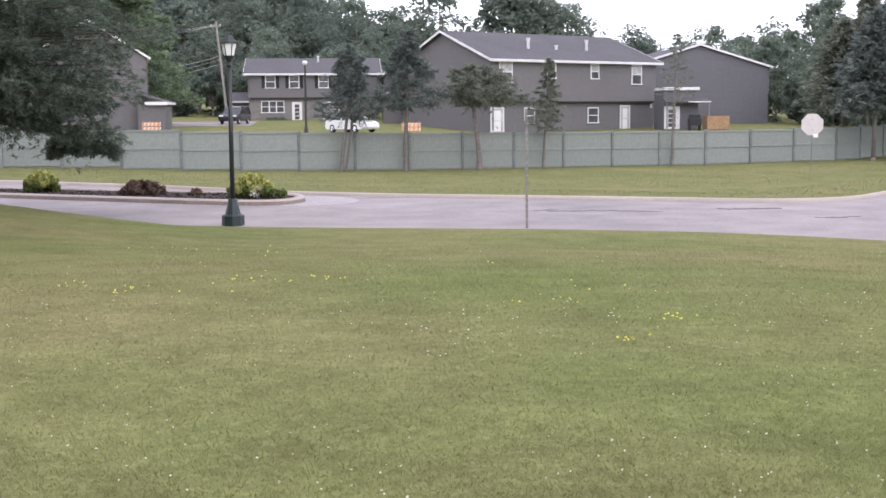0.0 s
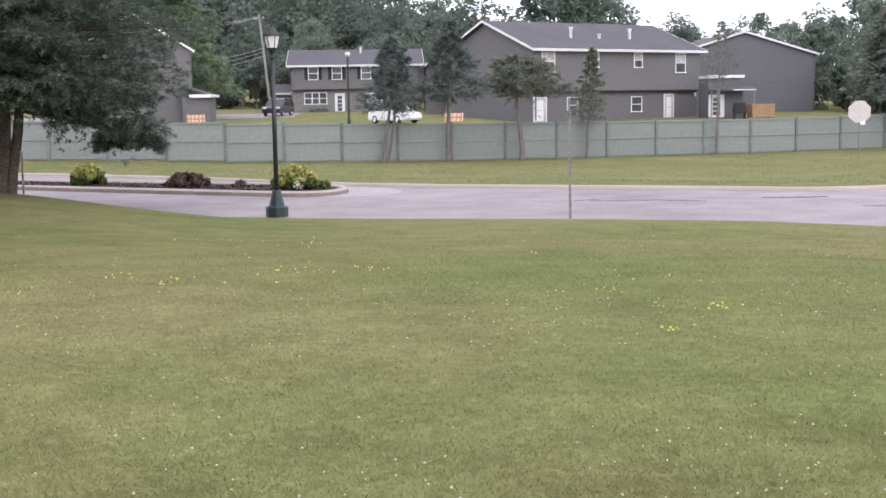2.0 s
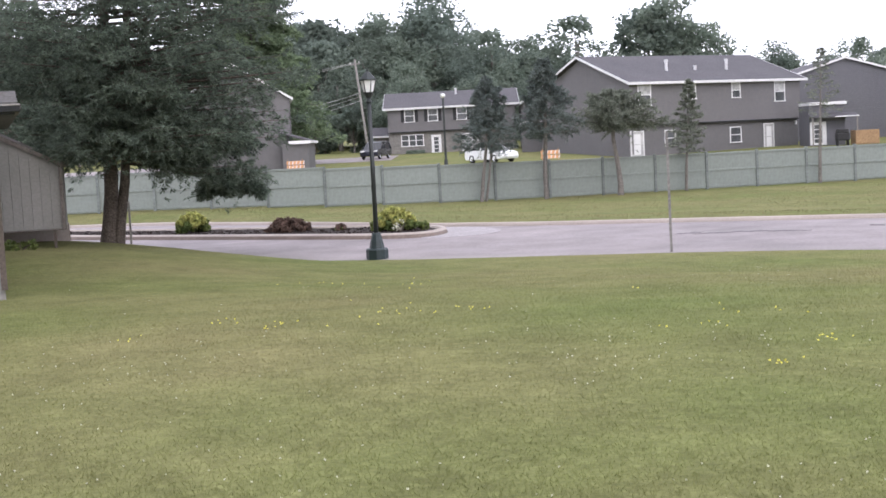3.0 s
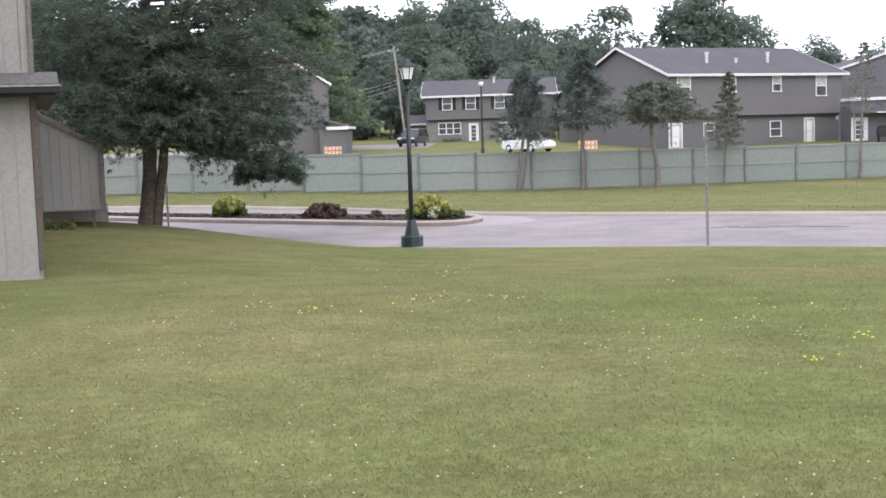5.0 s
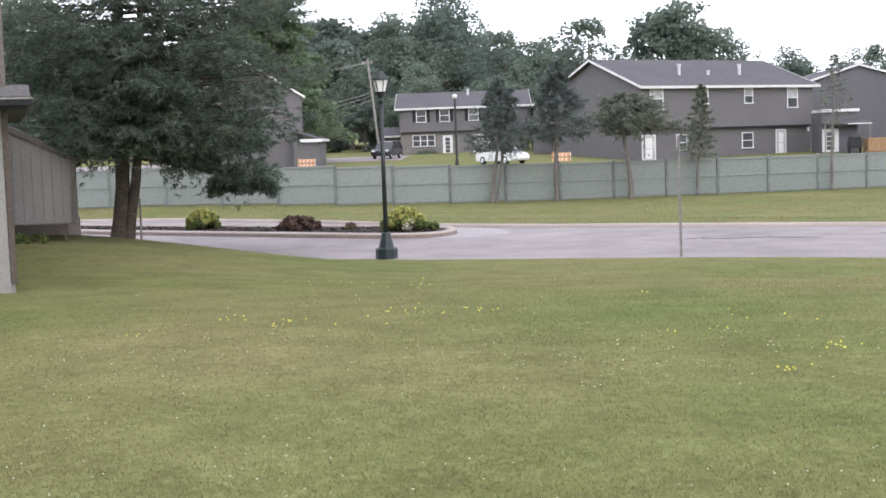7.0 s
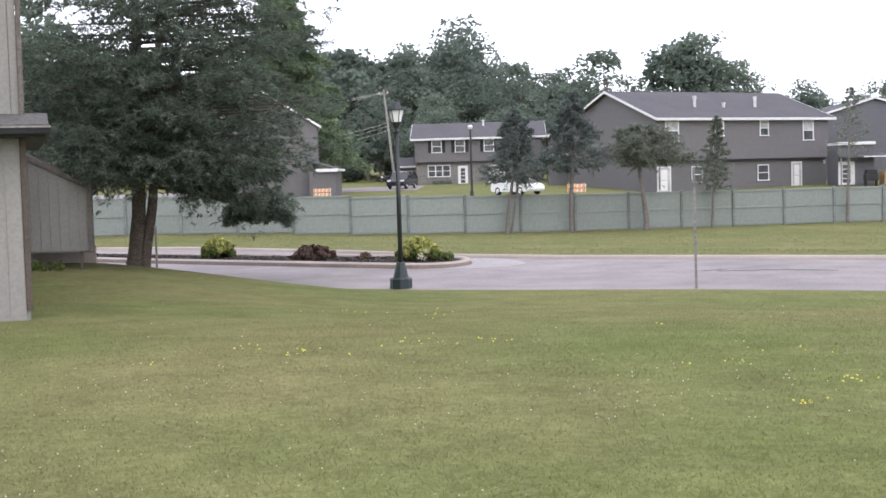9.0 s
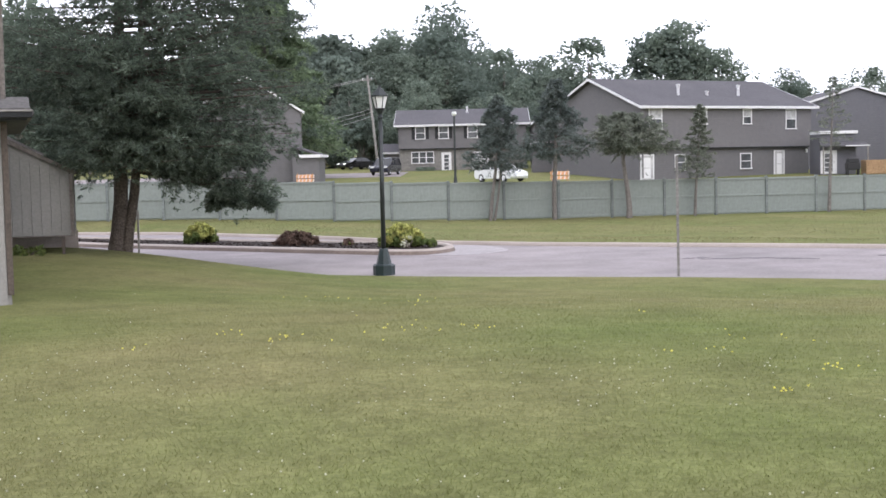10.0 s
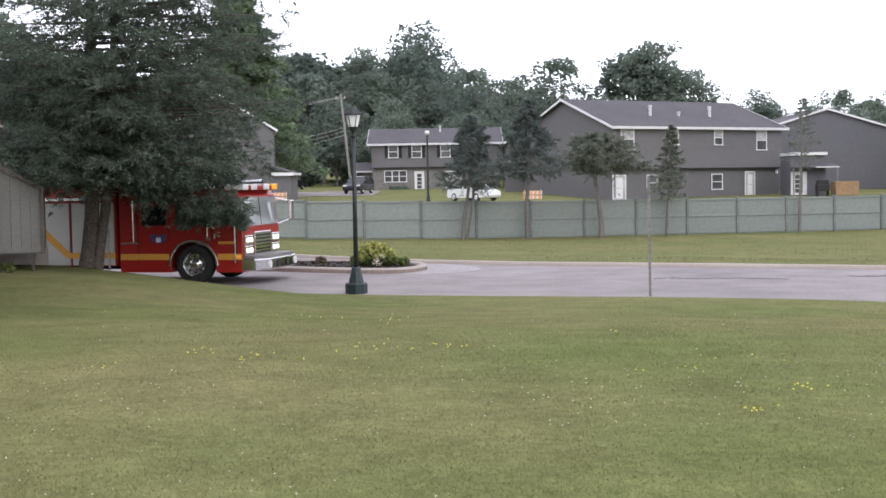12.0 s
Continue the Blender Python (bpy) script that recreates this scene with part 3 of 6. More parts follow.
def spray_tree(name, seed, height, profile, z0, leaf_mat, label, boughs, twigs, along, needles, size, wide, stems, radii, rise=0.2, sag=0.3, tip=0.12, bark=BARK_GREY, keep=None, extra=(), crowd=1.0, reach=0.42, skew=0.0):
    """A conifer whose boughs carry flat sprays of twigs. profile(z): bough length at height z; keep(z, angle): how likely a bough is; extra: single boughs (origin, angle, length, rise, sag)."""
    rng = np.random.RandomState(seed)
    tree = thing(name, pose(0, 0, 0), label, "tree")
    bm = B()
    for pts, rr in zip(stems, radii):
        lump = rng.uniform(0.86, 1.12, 12)
        rings = [[bm.verts.new((p[0] + r * lump[k] * math.cos(math.tau * k / 12), p[1] + r * lump[k] * math.sin(math.tau * k / 12), p[2])) for k in range(12)] for p, r in zip(pts, rr)]
        for lo, hi in zip(rings, rings[1:]):
            for k in range(12):
                bm.faces.new((lo[k], lo[(k + 1) % 12], hi[(k + 1) % 12], hi[k]))
        bm.faces.new(rings[-1])
    part("trunk", bm, bark, tree, "bare lower trunk", True)
    wood = B()
    todo = []
    ang = rng.uniform(0, 6.28)
    for k in range(boughs):
        z = z0 + (height * 0.985 - z0) * ((k + rng.rand()) / boughs) ** crowd
        ang += 2.4 + rng.normal() * 0.35
        if keep and rng.rand() > keep(z, ang % math.tau):
            continue
        line_pts = np.array(stems[k % len(stems)])
        o = np.array([np.interp(z, line_pts[:, 2], line_pts[:, 0]), np.interp(z, line_pts[:, 2], line_pts[:, 1]), z])
        todo.append((o, ang, profile(z) * rng.uniform(0.62, 1.08) * (1 + skew * math.cos(ang)), rise * (0.4 + z / height), sag))
    for o, a, L, r, g in extra:
        todo.append((np.array(o), a, L, r, g))
    P, D = [], []
    up = np.array([0, 0, 1.0])
    for o, a, L, r, g in todo:
        out = np.array([math.cos(a), math.sin(a), 0])
        side = np.array([-out[1], out[0], 0])
        bend = rng.normal() * 0.12
        axis = lambda q: o + out * L * q + side * bend * L * q * q + up * L * (r * q - g * q * q + tip * q**4)
        limb(wood, [tuple(axis(0.0)), tuple(axis(0.5)), tuple(axis(1.0))], max(0.006, 0.011 * L), 0.003, 4)
        q = rng.uniform(0.1, 1.0, (twigs, 1))
        sg = np.where(rng.rand(twigs, 1) < 0.5, -1.0, 1.0)
        d = out * rng.uniform(0.35, 0.9, (twigs, 1)) + side * sg * rng.uniform(0.3, 1.0, (twigs, 1)) + up * rng.normal(size=(twigs, 1)) * 0.25
        d /= np.linalg.norm(d, axis=1, keepdims=True)
        ln = L * reach * (1.12 - q) * rng.uniform(0.6, 1.2, (twigs, 1)) + 0.10 * L**0.5
        root = np.concatenate([axis(v)[None] for v in q[:, 0]])
        for u in np.linspace(0.12, 1.0, along):
            P.append(root + d * ln * u - up * 0.22 * ln * u * u)
            D.append(d - up * 0.35 * u)
        v = np.linspace(0.3, 1.0, along * 2)
        P.append(np.array([axis(w) for w in v]))
        D.append(np.repeat(out[None], len(v), 0))
    tagged(part("branchwork", wood, bark, tree), kind="stuff")
    p, d = np.repeat(np.concatenate(P), needles, 0), np.repeat(np.concatenate(D), needles, 0)
    n = len(p)
    w = d * 0.75 + rng.normal(size=(n, 3)) * (0.5, 0.5, 0.38)
    w /= np.linalg.norm(w, axis=1, keepdims=True)
    c = np.cross(w, rng.normal(size=(n, 3)))
    c /= np.linalg.norm(c, axis=1, keepdims=True)
    ln = size * (0.55 + 0.8 * rng.rand(n, 1))
    p = p + rng.normal(size=(n, 3)) * size * 0.22
    V = np.stack([p + c * wide * 0.3, p + w * ln * 0.45 + c * wide, p + w * ln, p + w * ln * 0.5 - c * wide], 1).reshape(-1, 3)
    array_mesh("needles", V, np.arange(4 * n).reshape(-1, 4), leaf_mat, tree)
    return tree


# ---- the large evergreen on the lawn ----
def big_profile(z):
    return float(np.interp(z, [1.4, 1.9, 2.4, 2.9, 3.4, 4.4, 5.8, 7.4, 9.2, 11.4], [1.5, 2.6, 3.6, 3.2, 3.7, 3.9, 3.7, 3.0, 1.8, 0.2]))


def big_keep(z, a):
    """Boughs thin out high on one side and stay clear of the shed's roof."""
    if z < 3.4 and 3.05 < a < 4.25:
        return 0.0
    if z > 4.8 and 1.3 < a < 4.8:
        return 0.42
    if z > 6.0:
        return 0.55
    return 0.8 if z > 4.2 else 1.0


evergreen = spray_tree("evergreen_tree", 21, 11.4, big_profile, 2.1, NEEDLE, "large dark evergreen with forked trunk and drooping boughs on the lawn", boughs=560, twigs=13, along=5, needles=10, size=0.118, wide=0.0138, crowd=1.2, skew=0.09, rise=0.16, sag=0.2, bark=BARK,
    stems=(((-0.02, 0, -0.3), (-0.02, 0, 0.12), (0.02, 0, 0.6), (0.09, 0, 1.3), (0.16, 0.1, 4.0), (0.2, 0.2, 11.3)), ((0.12, 0.02, -0.2), (0.16, 0.0, 0.12), (0.24, -0.02, 0.55), (0.41, 0.0, 1.5), (0.58, 0.0, 3.2), (1.0, -0.1, 10.4))),
    radii=((0.33, 0.25, 0.19, 0.165, 0.13, 0.02), (0.21, 0.17, 0.135, 0.115, 0.09, 0.02)),
    keep=big_keep,
    extra=[((0.5, -0.1, 1.95), -0.10 + 0.05 * k, 2.9 + 0.12 * (k % 3), -0.12 - 0.02 * k, 0.06 + 0.012 * (k % 4)) for k in range(5)]
    + [((2.25 + 0.15 * (k % 7), -0.35 + 0.1 * (k % 5), 1.52 - 0.03 * (k % 8)), -0.9 + 0.2 * k, 0.5, -0.1 - 0.05 * (k % 6), 0.32) for k in range(20)]
    + [((0.6, -0.1, 2.9 - 0.1 * k), -0.12 + 0.08 * k, 2.75, -0.07 - 0.02 * k, 0.12) for k in range(4)]
    + [((0.0, 0.1, 2.5 + 0.22 * k), 2.98 - 0.1 * k, 2.6 + 0.1 * (k % 3), 0.0, 0.1) for k in range(4)]
    + [((0.55, -0.2, 2.05), 0.25 - 0.2 * k, 1.75, -0.07, 0.1) for k in range(3)]
    + [((0.5, -0.2, 2.15), -0.1 - 0.3 * k, 1.5, -0.1, 0.12) for k in range(2)])
evergreen.matrix_world = pose(-7.98, 28.0, ground_z(-7.98, 28.0) - 0.05)


# ---- young trees along the fence ----
def cone(w, z0, z1, low=0.75):
    """Bough length of a spruce, widest a little above its lowest boughs."""
    return lambda z: w * float(np.interp(z, [z0, z0 + 0.12 * (z1 - z0), z0 + 0.5 * (z1 - z0), z1], [low, 1.0, 0.62, 0.06]))


def fence_trees():
    for name, seed, x, y, hgt, prof, z0, mat, nb, tw, nd, size, stems, radii, rise, sag, label in (
        ("spruce_tree", 3, 0.95, 52.75, 5.3, cone(1.6, 2.1, 5.3), 2.15, SPRUCE, 62, 9, 9, 0.13, (((-0.12, 0, -0.2), (0.0, 0, 1.0), (0.2, 0, 2.4), (0.3, 0, 5.2)), ((0.05, 0.05, -0.2), (0.25, 0.05, 1.0), (0.45, 0.05, 2.6), (0.34, 0, 4.2))), ((0.09, 0.075, 0.06, 0.01), (0.06, 0.05, 0.04, 0.01)), 0.15, 0.16, "young blue-green spruce with two thin stems by the fence"),
        ("spruce_tree", 4, 3.64, 53.35, 6.05, cone(1.75, 2.6, 6.05), 2.65, SPRUCE, 66, 9, 9, 0.13, (((0, 0, -0.2), (-0.02, 0, 1.2), (0.08, 0, 3.0), (0.1, 0, 5.95)),), ((0.1, 0.085, 0.07, 0.01),), 0.12, 0.12, "young blue-green spruce with bare lower trunk by the fence"),
        ("pine_tree", 5, 6.88, 53.9, 4.55, lambda z: float(np.interp(z, [2.7, 3.1, 3.6, 4.2, 4.55], [1.3, 1.85, 1.75, 1.15, 0.3])), 2.8, PINE, 74, 8, 9, 0.12, (((0, 0, -0.2), (0.02, 0, 0.5), (-0.06, 0, 1.3), (-0.24, 0, 2.5), (-0.1, 0, 4.4)),), ((0.15, 0.12, 0.1, 0.085, 0.02),), 0.16, 0.08, "flat-topped dull green pine with crooked trunk"),
        ("spruce_tree", 6, 9.9, 54.95, 4.95, cone(0.95, 1.7, 4.95), 1.75, PINE, 52, 5, 7, 0.11, (((0, 0, -0.2), (0.04, 0, 1.0), (0.3, 0, 4.9)),), ((0.07, 0.06, 0.01),), 0.14, 0.12, "slender young spruce with thin crown by the fence"),
        ("spruce_tree", 7, 16.2, 56.45, 6.2, cone(1.05, 3.0, 6.2), 3.0, PINE, 40, 3, 4, 0.09, (((0, 0, -0.2), (0.04, 0, 1.5), (0.2, 0, 6.1)),), ((0.085, 0.07, 0.012),), 0.1, 0.1, "sparse half-bare conifer by the fence"),
    ):
        extra = [((-0.1, 0, 3.0), 0.05 - 0.12 * k, 2.1, 0.02 + 0.03 * k, 0.1) for k in range(4)] if name == "pine_tree" else ()
        t = spray_tree(name, seed, hgt, prof, z0, mat, label, nb, tw, 4, nd, size, 0.017, stems, radii, rise, sag, extra=extra)
        t.matrix_world = pose(x, y, ground_z(x, y) - 0.03)


fence_trees()


# ---- fence ----
def build_fence():
    fence = thing("wooden_fence", pose(0, 0, 0), "long pale green painted wooden privacy fence", "fence")
    bm = B()
    box(bm, -1.18, 1.18, -0.012, 0.012, 0.04, 1.63)
    panel = part("panel", bm, FENCE, fence)
    bm = B()
    box(bm, -1.16, 1.16, -0.035, 0, -0.04, 0.04, 0.006)
    rail = part("rail", bm, FENCE, fence)
    bm = B()
    box(bm, -0.055, 0.055, -0.075, 0.055, -0.3, 1.66, 0.008)
    prism(bm, [(-0.07, 1.66), (0.07, 1.66), (0, 1.70)], -0.085, 0.065)
    post = part("post", bm, FENCE_POST, fence)
    first = True
    runs = (((-42, 54.5), (-5.656, 51.652)), ((-5.656, 51.652), (25.187, 59.057)), ((25.187, 59.057), (44, 73.7)))
    for (x0, y0), (x1, y1) in runs:
        length = math.hypot(x1 - x0, y1 - y0)
        n = round(length / 2.44)
        a = math.degrees(math.atan2(y1 - y0, x1 - x0))
        step = length / n
        for i in range(n):
            u = (i + 0.5) / n
            cx, cy = x0 + (x1 - x0) * u, y0 + (y1 - y0) * u
            px, py = x0 + (x1 - x0) * i / n, y0 + (y1 - y0) * i / n
            z, pz = ground_z(cx, cy), ground_z(px, py)
            for m, src, nm in [(pose(cx, cy, z, 0, 0, a), panel, "panel"), (pose(px, py, pz, 0, 0, a), post, "post")] + [(pose(cx, cy, z + zz, 0, 0, a) @ pose(0, -0.012, 0), rail, "rail") for zz in (0.12, 0.86, 1.58)]:
                if first:
                    src.matrix_local = m
                else:
                    share(nm, src, fence, m)
                if nm == "rail":
                    first = False


build_fence()


# ---- street lamp on the lawn's edge ----
def build_street_lamp():
    x, y = -1.85, 26.3
    lamp = thing("street_lamp", pose(x, y, 0.0), "black post lamp with glass lantern on a green base", "street lamp")
    bm = B()
    tube(bm, (0, 0, -0.1), (0, 0, 0.20), 0.235, 0.235, 8)
    tube(bm, (0, 0, 0.20), (0, 0, 0.235), 0.245, 0.205, 8)
    part("base", bm, GREEN_METAL, lamp, "dark green octagonal base")
    bm = B()
    tube(bm, (0, 0, 0.23), (0, 0, 0.52), 0.165, 0.095, 8)
    tube(bm, (0, 0, 0.52), (0, 0, 0.56), 0.105, 0.085, 12)
    part("collar", bm, GREEN_METAL, lamp, "dark green tapered collar")
    bm = B()
    tube(bm, (0, 0, 0.55), (0, 0, 3.42), 0.052, 0.042, 14)
    tube(bm, (0, 0, 3.30), (0, 0, 3.34), 0.062, 0.062, 14)
    part("pole", bm, BLACK_METAL, lamp, "slim black pole", True)
    bm = B()
    tube(bm, (0, 0, 3.40), (0, 0, 3.52), 0.045, 0.12, 8)
    part("lantern_cup", bm, BLACK_METAL, lamp)
    for k in range(6):
        a0, a1 = math.tau * k / 6, math.tau * (k + 1) / 6
        bm = B()
        lo, hi = 0.105, 0.165
        q = [Vector((lo * math.cos(a0), lo * math.sin(a0), 3.525)), Vector((lo * math.cos(a1), lo * math.sin(a1), 3.525)), Vector((hi * math.cos(a1), hi * math.sin(a1), 3.77)), Vector((hi * math.cos(a0), hi * math.sin(a0), 3.77))]
        f = bm.faces.new([bm.verts.new(v) for v in q])
        ext = bmesh.ops.extrude_face_region(bm, geom=[f])["geom"]
        bmesh.ops.translate(bm, vec=(-0.006 * math.cos((a0 + a1) / 2), -0.006 * math.sin((a0 + a1) / 2), 0), verts=[v for v in ext if isinstance(v, bmesh.types.BMVert)])
        part("glass_panel", bm, LANTERN, lamp, "pale frosted glass panel")
        bm = B()
        tube(bm, q[0] * 1.0, q[3] * 1.0, 0.010, 0.010, 5)
        part("lantern_bar", bm, BLACK_METAL, lamp)
    bm = B()
    tube(bm, (0, 0, 3.765), (0, 0, 3.79), 0.20, 0.20, 6)
    tube(bm, (0, 0, 3.79), (0, 0, 3.93), 0.195, 0.07, 6)
    part("lantern_roof", bm, BLACK_METAL, lamp)
    bm = B()
    tube(bm, (0, 0, 3.93), (0, 0, 3.96), 0.05, 0.03, 8)
    bmesh.ops.create_uvsphere(bm, u_segments=8, v_segments=6, radius=0.028, matrix=Matrix.Translation((0, 0, 3.98)))
    part("finial", bm, BLACK_METAL, lamp)
    # far lamp behind the fence
    fx, fy = -1.06, 95.0
    far = thing("street_lamp", pose(fx, fy, ground_z(fx, fy)), "dark post lamp with small pale globe behind the fence", "street lamp")
    bm = B()
    tube(bm, (0, 0, -0.1), (0, 0, 5.15), 0.10, 0.075, 10)
    tube(bm, (0, 0, 0), (0, 0, 0.5), 0.17, 0.13, 10)
    part("pole", bm, BLACK_METAL, far)
    bm = B()
    bmesh.ops.create_uvsphere(bm, u_segments=12, v_segments=8, radius=0.2, matrix=Matrix.Translation((0, 0, 5.35)))
    part("globe", bm, LANTERN, far, "pale globe", True)
    bm = B()
    tube(bm, (0, 0, 5.5), (0, 0, 5.58), 0.16, 0.05, 10)
    part("cap", bm, BLACK_METAL, far)


build_street_lamp()


# ---- posts and signs ----
def build_signs():
    x, y = 4.09, 24.55
    bare = thing("sign_post", pose(x, y, ground_z(x, y), 0, -0.4, 0), "bare galvanised steel sign post at the road edge", "sign post")
    bm = B()
    prism(bm, [(-0.025, -0.018), (0.025, -0.018), (0.025, -0.008), (0.012, 0.02), (-0.012, 0.02), (-0.025, -0.008)], -0.3, 2.37, "xy")
    part("post", bm, GALV, bare)
    bm = B()
    box(bm, -0.014, 0.014, -0.05, 0.03, 2.02, 2.34, 0.003)
    part("bracket", bm, GALV, bare)
    x, y = 20.9, 51.5
    stop = thing("stop_sign", pose(x, y, ground_z(x, y), 0, 0, -14), "octagonal traffic sign seen from its bare back", "traffic sign")
    bm = B()
    tube(bm, (0, 0.02, -0.3), (0, 0.02, 2.35), 0.028, 0.028, 8)
    part("post", bm, GALV, stop)
    bm = B()
    prism(bm, [(0.49 * math.cos(math.tau * (k + 0.5) / 8), 1.92 + 0.49 * math.sin(math.tau * (k + 0.5) / 8)) for k in range(8)], -0.012, 0.0)
    part("sign_plate", bm, SIGN_BACK, stop, "pale grey octagonal plate")
    bm = B()
    box(bm, 0.04, 0.24, -0.022, -0.012, 1.37, 1.53, 0.004)
    part("small_plate", bm, WHITE, stop, "small white plate")
    for z in (1.7, 2.14):
        bm = B()
        tube(bm, (0, -0.035, z), (0, -0.01, z), 0.02, 0.02, 8)
        part("bolt", bm, GALV, stop)


build_signs()


# ---- houses ----
def window(parent, x, z, w, h, y=0.0, panes=1, shutters=False, blind=0.0):
    """A framed sash window on a wall that faces -y at y."""
    bm = B()
    t = 0.09
    box(bm, x - w / 2 - t, x + w / 2 + t, y - 0.06, y, z + h, z + h + t, 0.008)
    box(bm, x - w / 2 - t, x - w / 2, y - 0.06, y, z, z + h)
    box(bm, x + w / 2, x + w / 2 + t, y - 0.06, y, z, z + h)
    for k in range(1, panes):
        c = x - w / 2 + w * k / panes
        box(bm, c - 0.06, c + 0.06, y - 0.06, y, z, z + h)
    win = part("window", bm, WHITE, parent, "white window frame")
    bm = B()
    box(bm, x - w / 2 - t - 0.04, x + w / 2 + t + 0.04, y - 0.11, y, z - t, z - 0.001, 0.008)
    part("sill", bm, WHITE, win)
    for k in range(panes):
        a, b = x - w / 2 + w * k / panes + (0.06 if k else 0), x - w / 2 + w * (k + 1) / panes - (0.06 if k < panes - 1 else 0)
        bm = B()
        box(bm, a, b, y - 0.02, y - 0.004, z, z + h * 0.5 - 0.035)
        part("pane", bm, PANE, win)
        bm = B()
        box(bm, a, b, y - 0.02, y - 0.004, z + h * 0.5 + 0.035, z + h)
        part("pane", bm, BLIND if blind else PANE, win)
        bm = B()
        box(bm, a, b, y - 0.05, y - 0.002, z + h * 0.5 - 0.034, z + h * 0.5 + 0.034)
        part("sash_bar", bm, WHITE, win)
    if shutters:
        for s in (-1, 1):
            bm = B()
            c = x + s * (w / 2 + t + 0.2)
            box(bm, c - 0.19, c + 0.19, y - 0.04, y, z - 0.05, z + h + 0.05, 0.008)
            for k in range(7):
                box(bm, c - 0.15, c + 0.15, y - 0.055, y - 0.03, z + 0.05 + k * h / 7, z + 0.05 + (k + 0.6) * h / 7)
            part("shutter", bm, SHUTTER, parent, "black louvred shutter")


def door(parent, x, z, w=0.95, h=2.05, y=0.0, glazed=False, mat=None):
    bm = B()
    t = 0.10
    box(bm, x - w / 2 - t, x - w / 2, y - 0.06, y, z, z + h + t)
    box(bm, x + w / 2, x + w / 2 + t, y - 0.06, y, z, z + h + t)
    box(bm, x - w / 2, x + w / 2, y - 0.06, y, z + h, z + h + t)
    d = part("door", bm, WHITE, parent, "white front door")
    bm = B()
    box(bm, x - w / 2, x + w / 2, y - 0.035, y - 0.003, z, z + h)
    part("leaf", bm, mat or WHITE, d)
    for k in range(4 if glazed else 2):
        hh = (h - 0.3) / (4 if glazed else 2)
        bm = B()
        box(bm, x - w * 0.28, x + w * 0.28, y - 0.045, y - 0.03, z + 0.18 + k * hh, z + 0.12 + (k + 1) * hh)
        part("door_panel", bm, PANE if glazed else WHITE, d)
    bm = B()
    bmesh.ops.create_uvsphere(bm, u_segments=8, v_segments=6, radius=0.04, matrix=Matrix.Translation((x + w * 0.4, y - 0.07, z + 1.0)))
    part("knob", bm, GALV, d)


def gable_house(m, label, L, D, eave, rise, low, mat, low_mat, over=0.45, jut=0.35, side="gable_ends", gutter=True):
    """A two-storey house: x along the front, which faces -y at y=0; ridge along x. low: the lower storey's height."""
    h = thing("house", m, label, "house")
    bm = B()
    box(bm, 0.02, L - 0.02, 0, D, -1.0, low, 0)
    part("lower_wall", bm, low_mat, h)
    bm = B()
    prism(bm, [(-jut, low + 0.004), (D, low + 0.004), (D, eave), (D / 2, eave + rise * 0.97), (-jut, eave)], 0, L, "yz")
    part("upper_wall", bm, mat, h)
    for s in (0, 1):
        bm = B()
        a, b = ((-jut - over, eave - 0.12), (D / 2, eave + rise)) if s == 0 else ((D + over, eave - 0.12), (D / 2, eave + rise))
        prism(bm, [a, b, (b[0], b[1] + 0.16), (a[0], a[1] + 0.16)], -over, L + over, "yz")
        part("roof", bm, SHINGLE, h, "grey shingle roof slope")
        for x in (-over - 0.03, L + over - 0.001):
            bm = B()
            prism(bm, [(a[0] - (0.02 if s == 0 else -0.02), a[1] - 0.03), (b[0], b[1] - 0.03), (b[0], b[1] + 0.18), (a[0] - (0.02 if s == 0 else -0.02), a[1] + 0.18)], x, x + 0.031, "yz")
            part("rake_board", bm, WHITE, h, "white rake board")
    bm = B()
    y = -jut - over
    prism(bm, [(y - 0.1, eave - 0.16), (y + 0.0, eave - 0.16), (y + 0.0, eave + 0.05), (y - 0.12, eave + 0.05)], -over, L + over, "yz")
    part("gutter", bm, WHITE, h, "white gutter along the eave")
    bm = B()
    box(bm, 0, L, y + 0.001, -jut, eave - 0.16, eave - 0.13)
    part("soffit", bm, WHITE, h)
    bm = B()
    box(bm, -0.02, L + 0.02, -jut - 0.02, -jut + 0.1, low - 0.10, low + 0.002)
    part("skirt_board", bm, SHUTTER, h, "dark skirt board under the jutting storey")
    bm = B()
    tube(bm, (0.12, -jut - 0.05, 0.1), (0.12, -jut - 0.05, eave - 0.1), 0.05, 0.05, 6)
    part("downpipe", bm, mat, h)
    return h


def roof_vent(h, x, y, z, height, r=0.11):
    bm = B()
    tube(bm, (x, y, z - 0.4), (x, y, z + height), r, r, 10)
    tube(bm, (x, y, z + height * 0.82), (x, y, z + height), r * 1.35, r * 1.35, 10)
    vent = part("roof_vent", bm, VENT, h, "pale metal roof vent")
    bm = B()
    box(bm, x - r * 1.8, x + r * 1.8, y - r * 2.4, y + r * 1.2, z - 0.1, z + 0.05, 0.02)
    part("flashing", bm, VENT, vent)


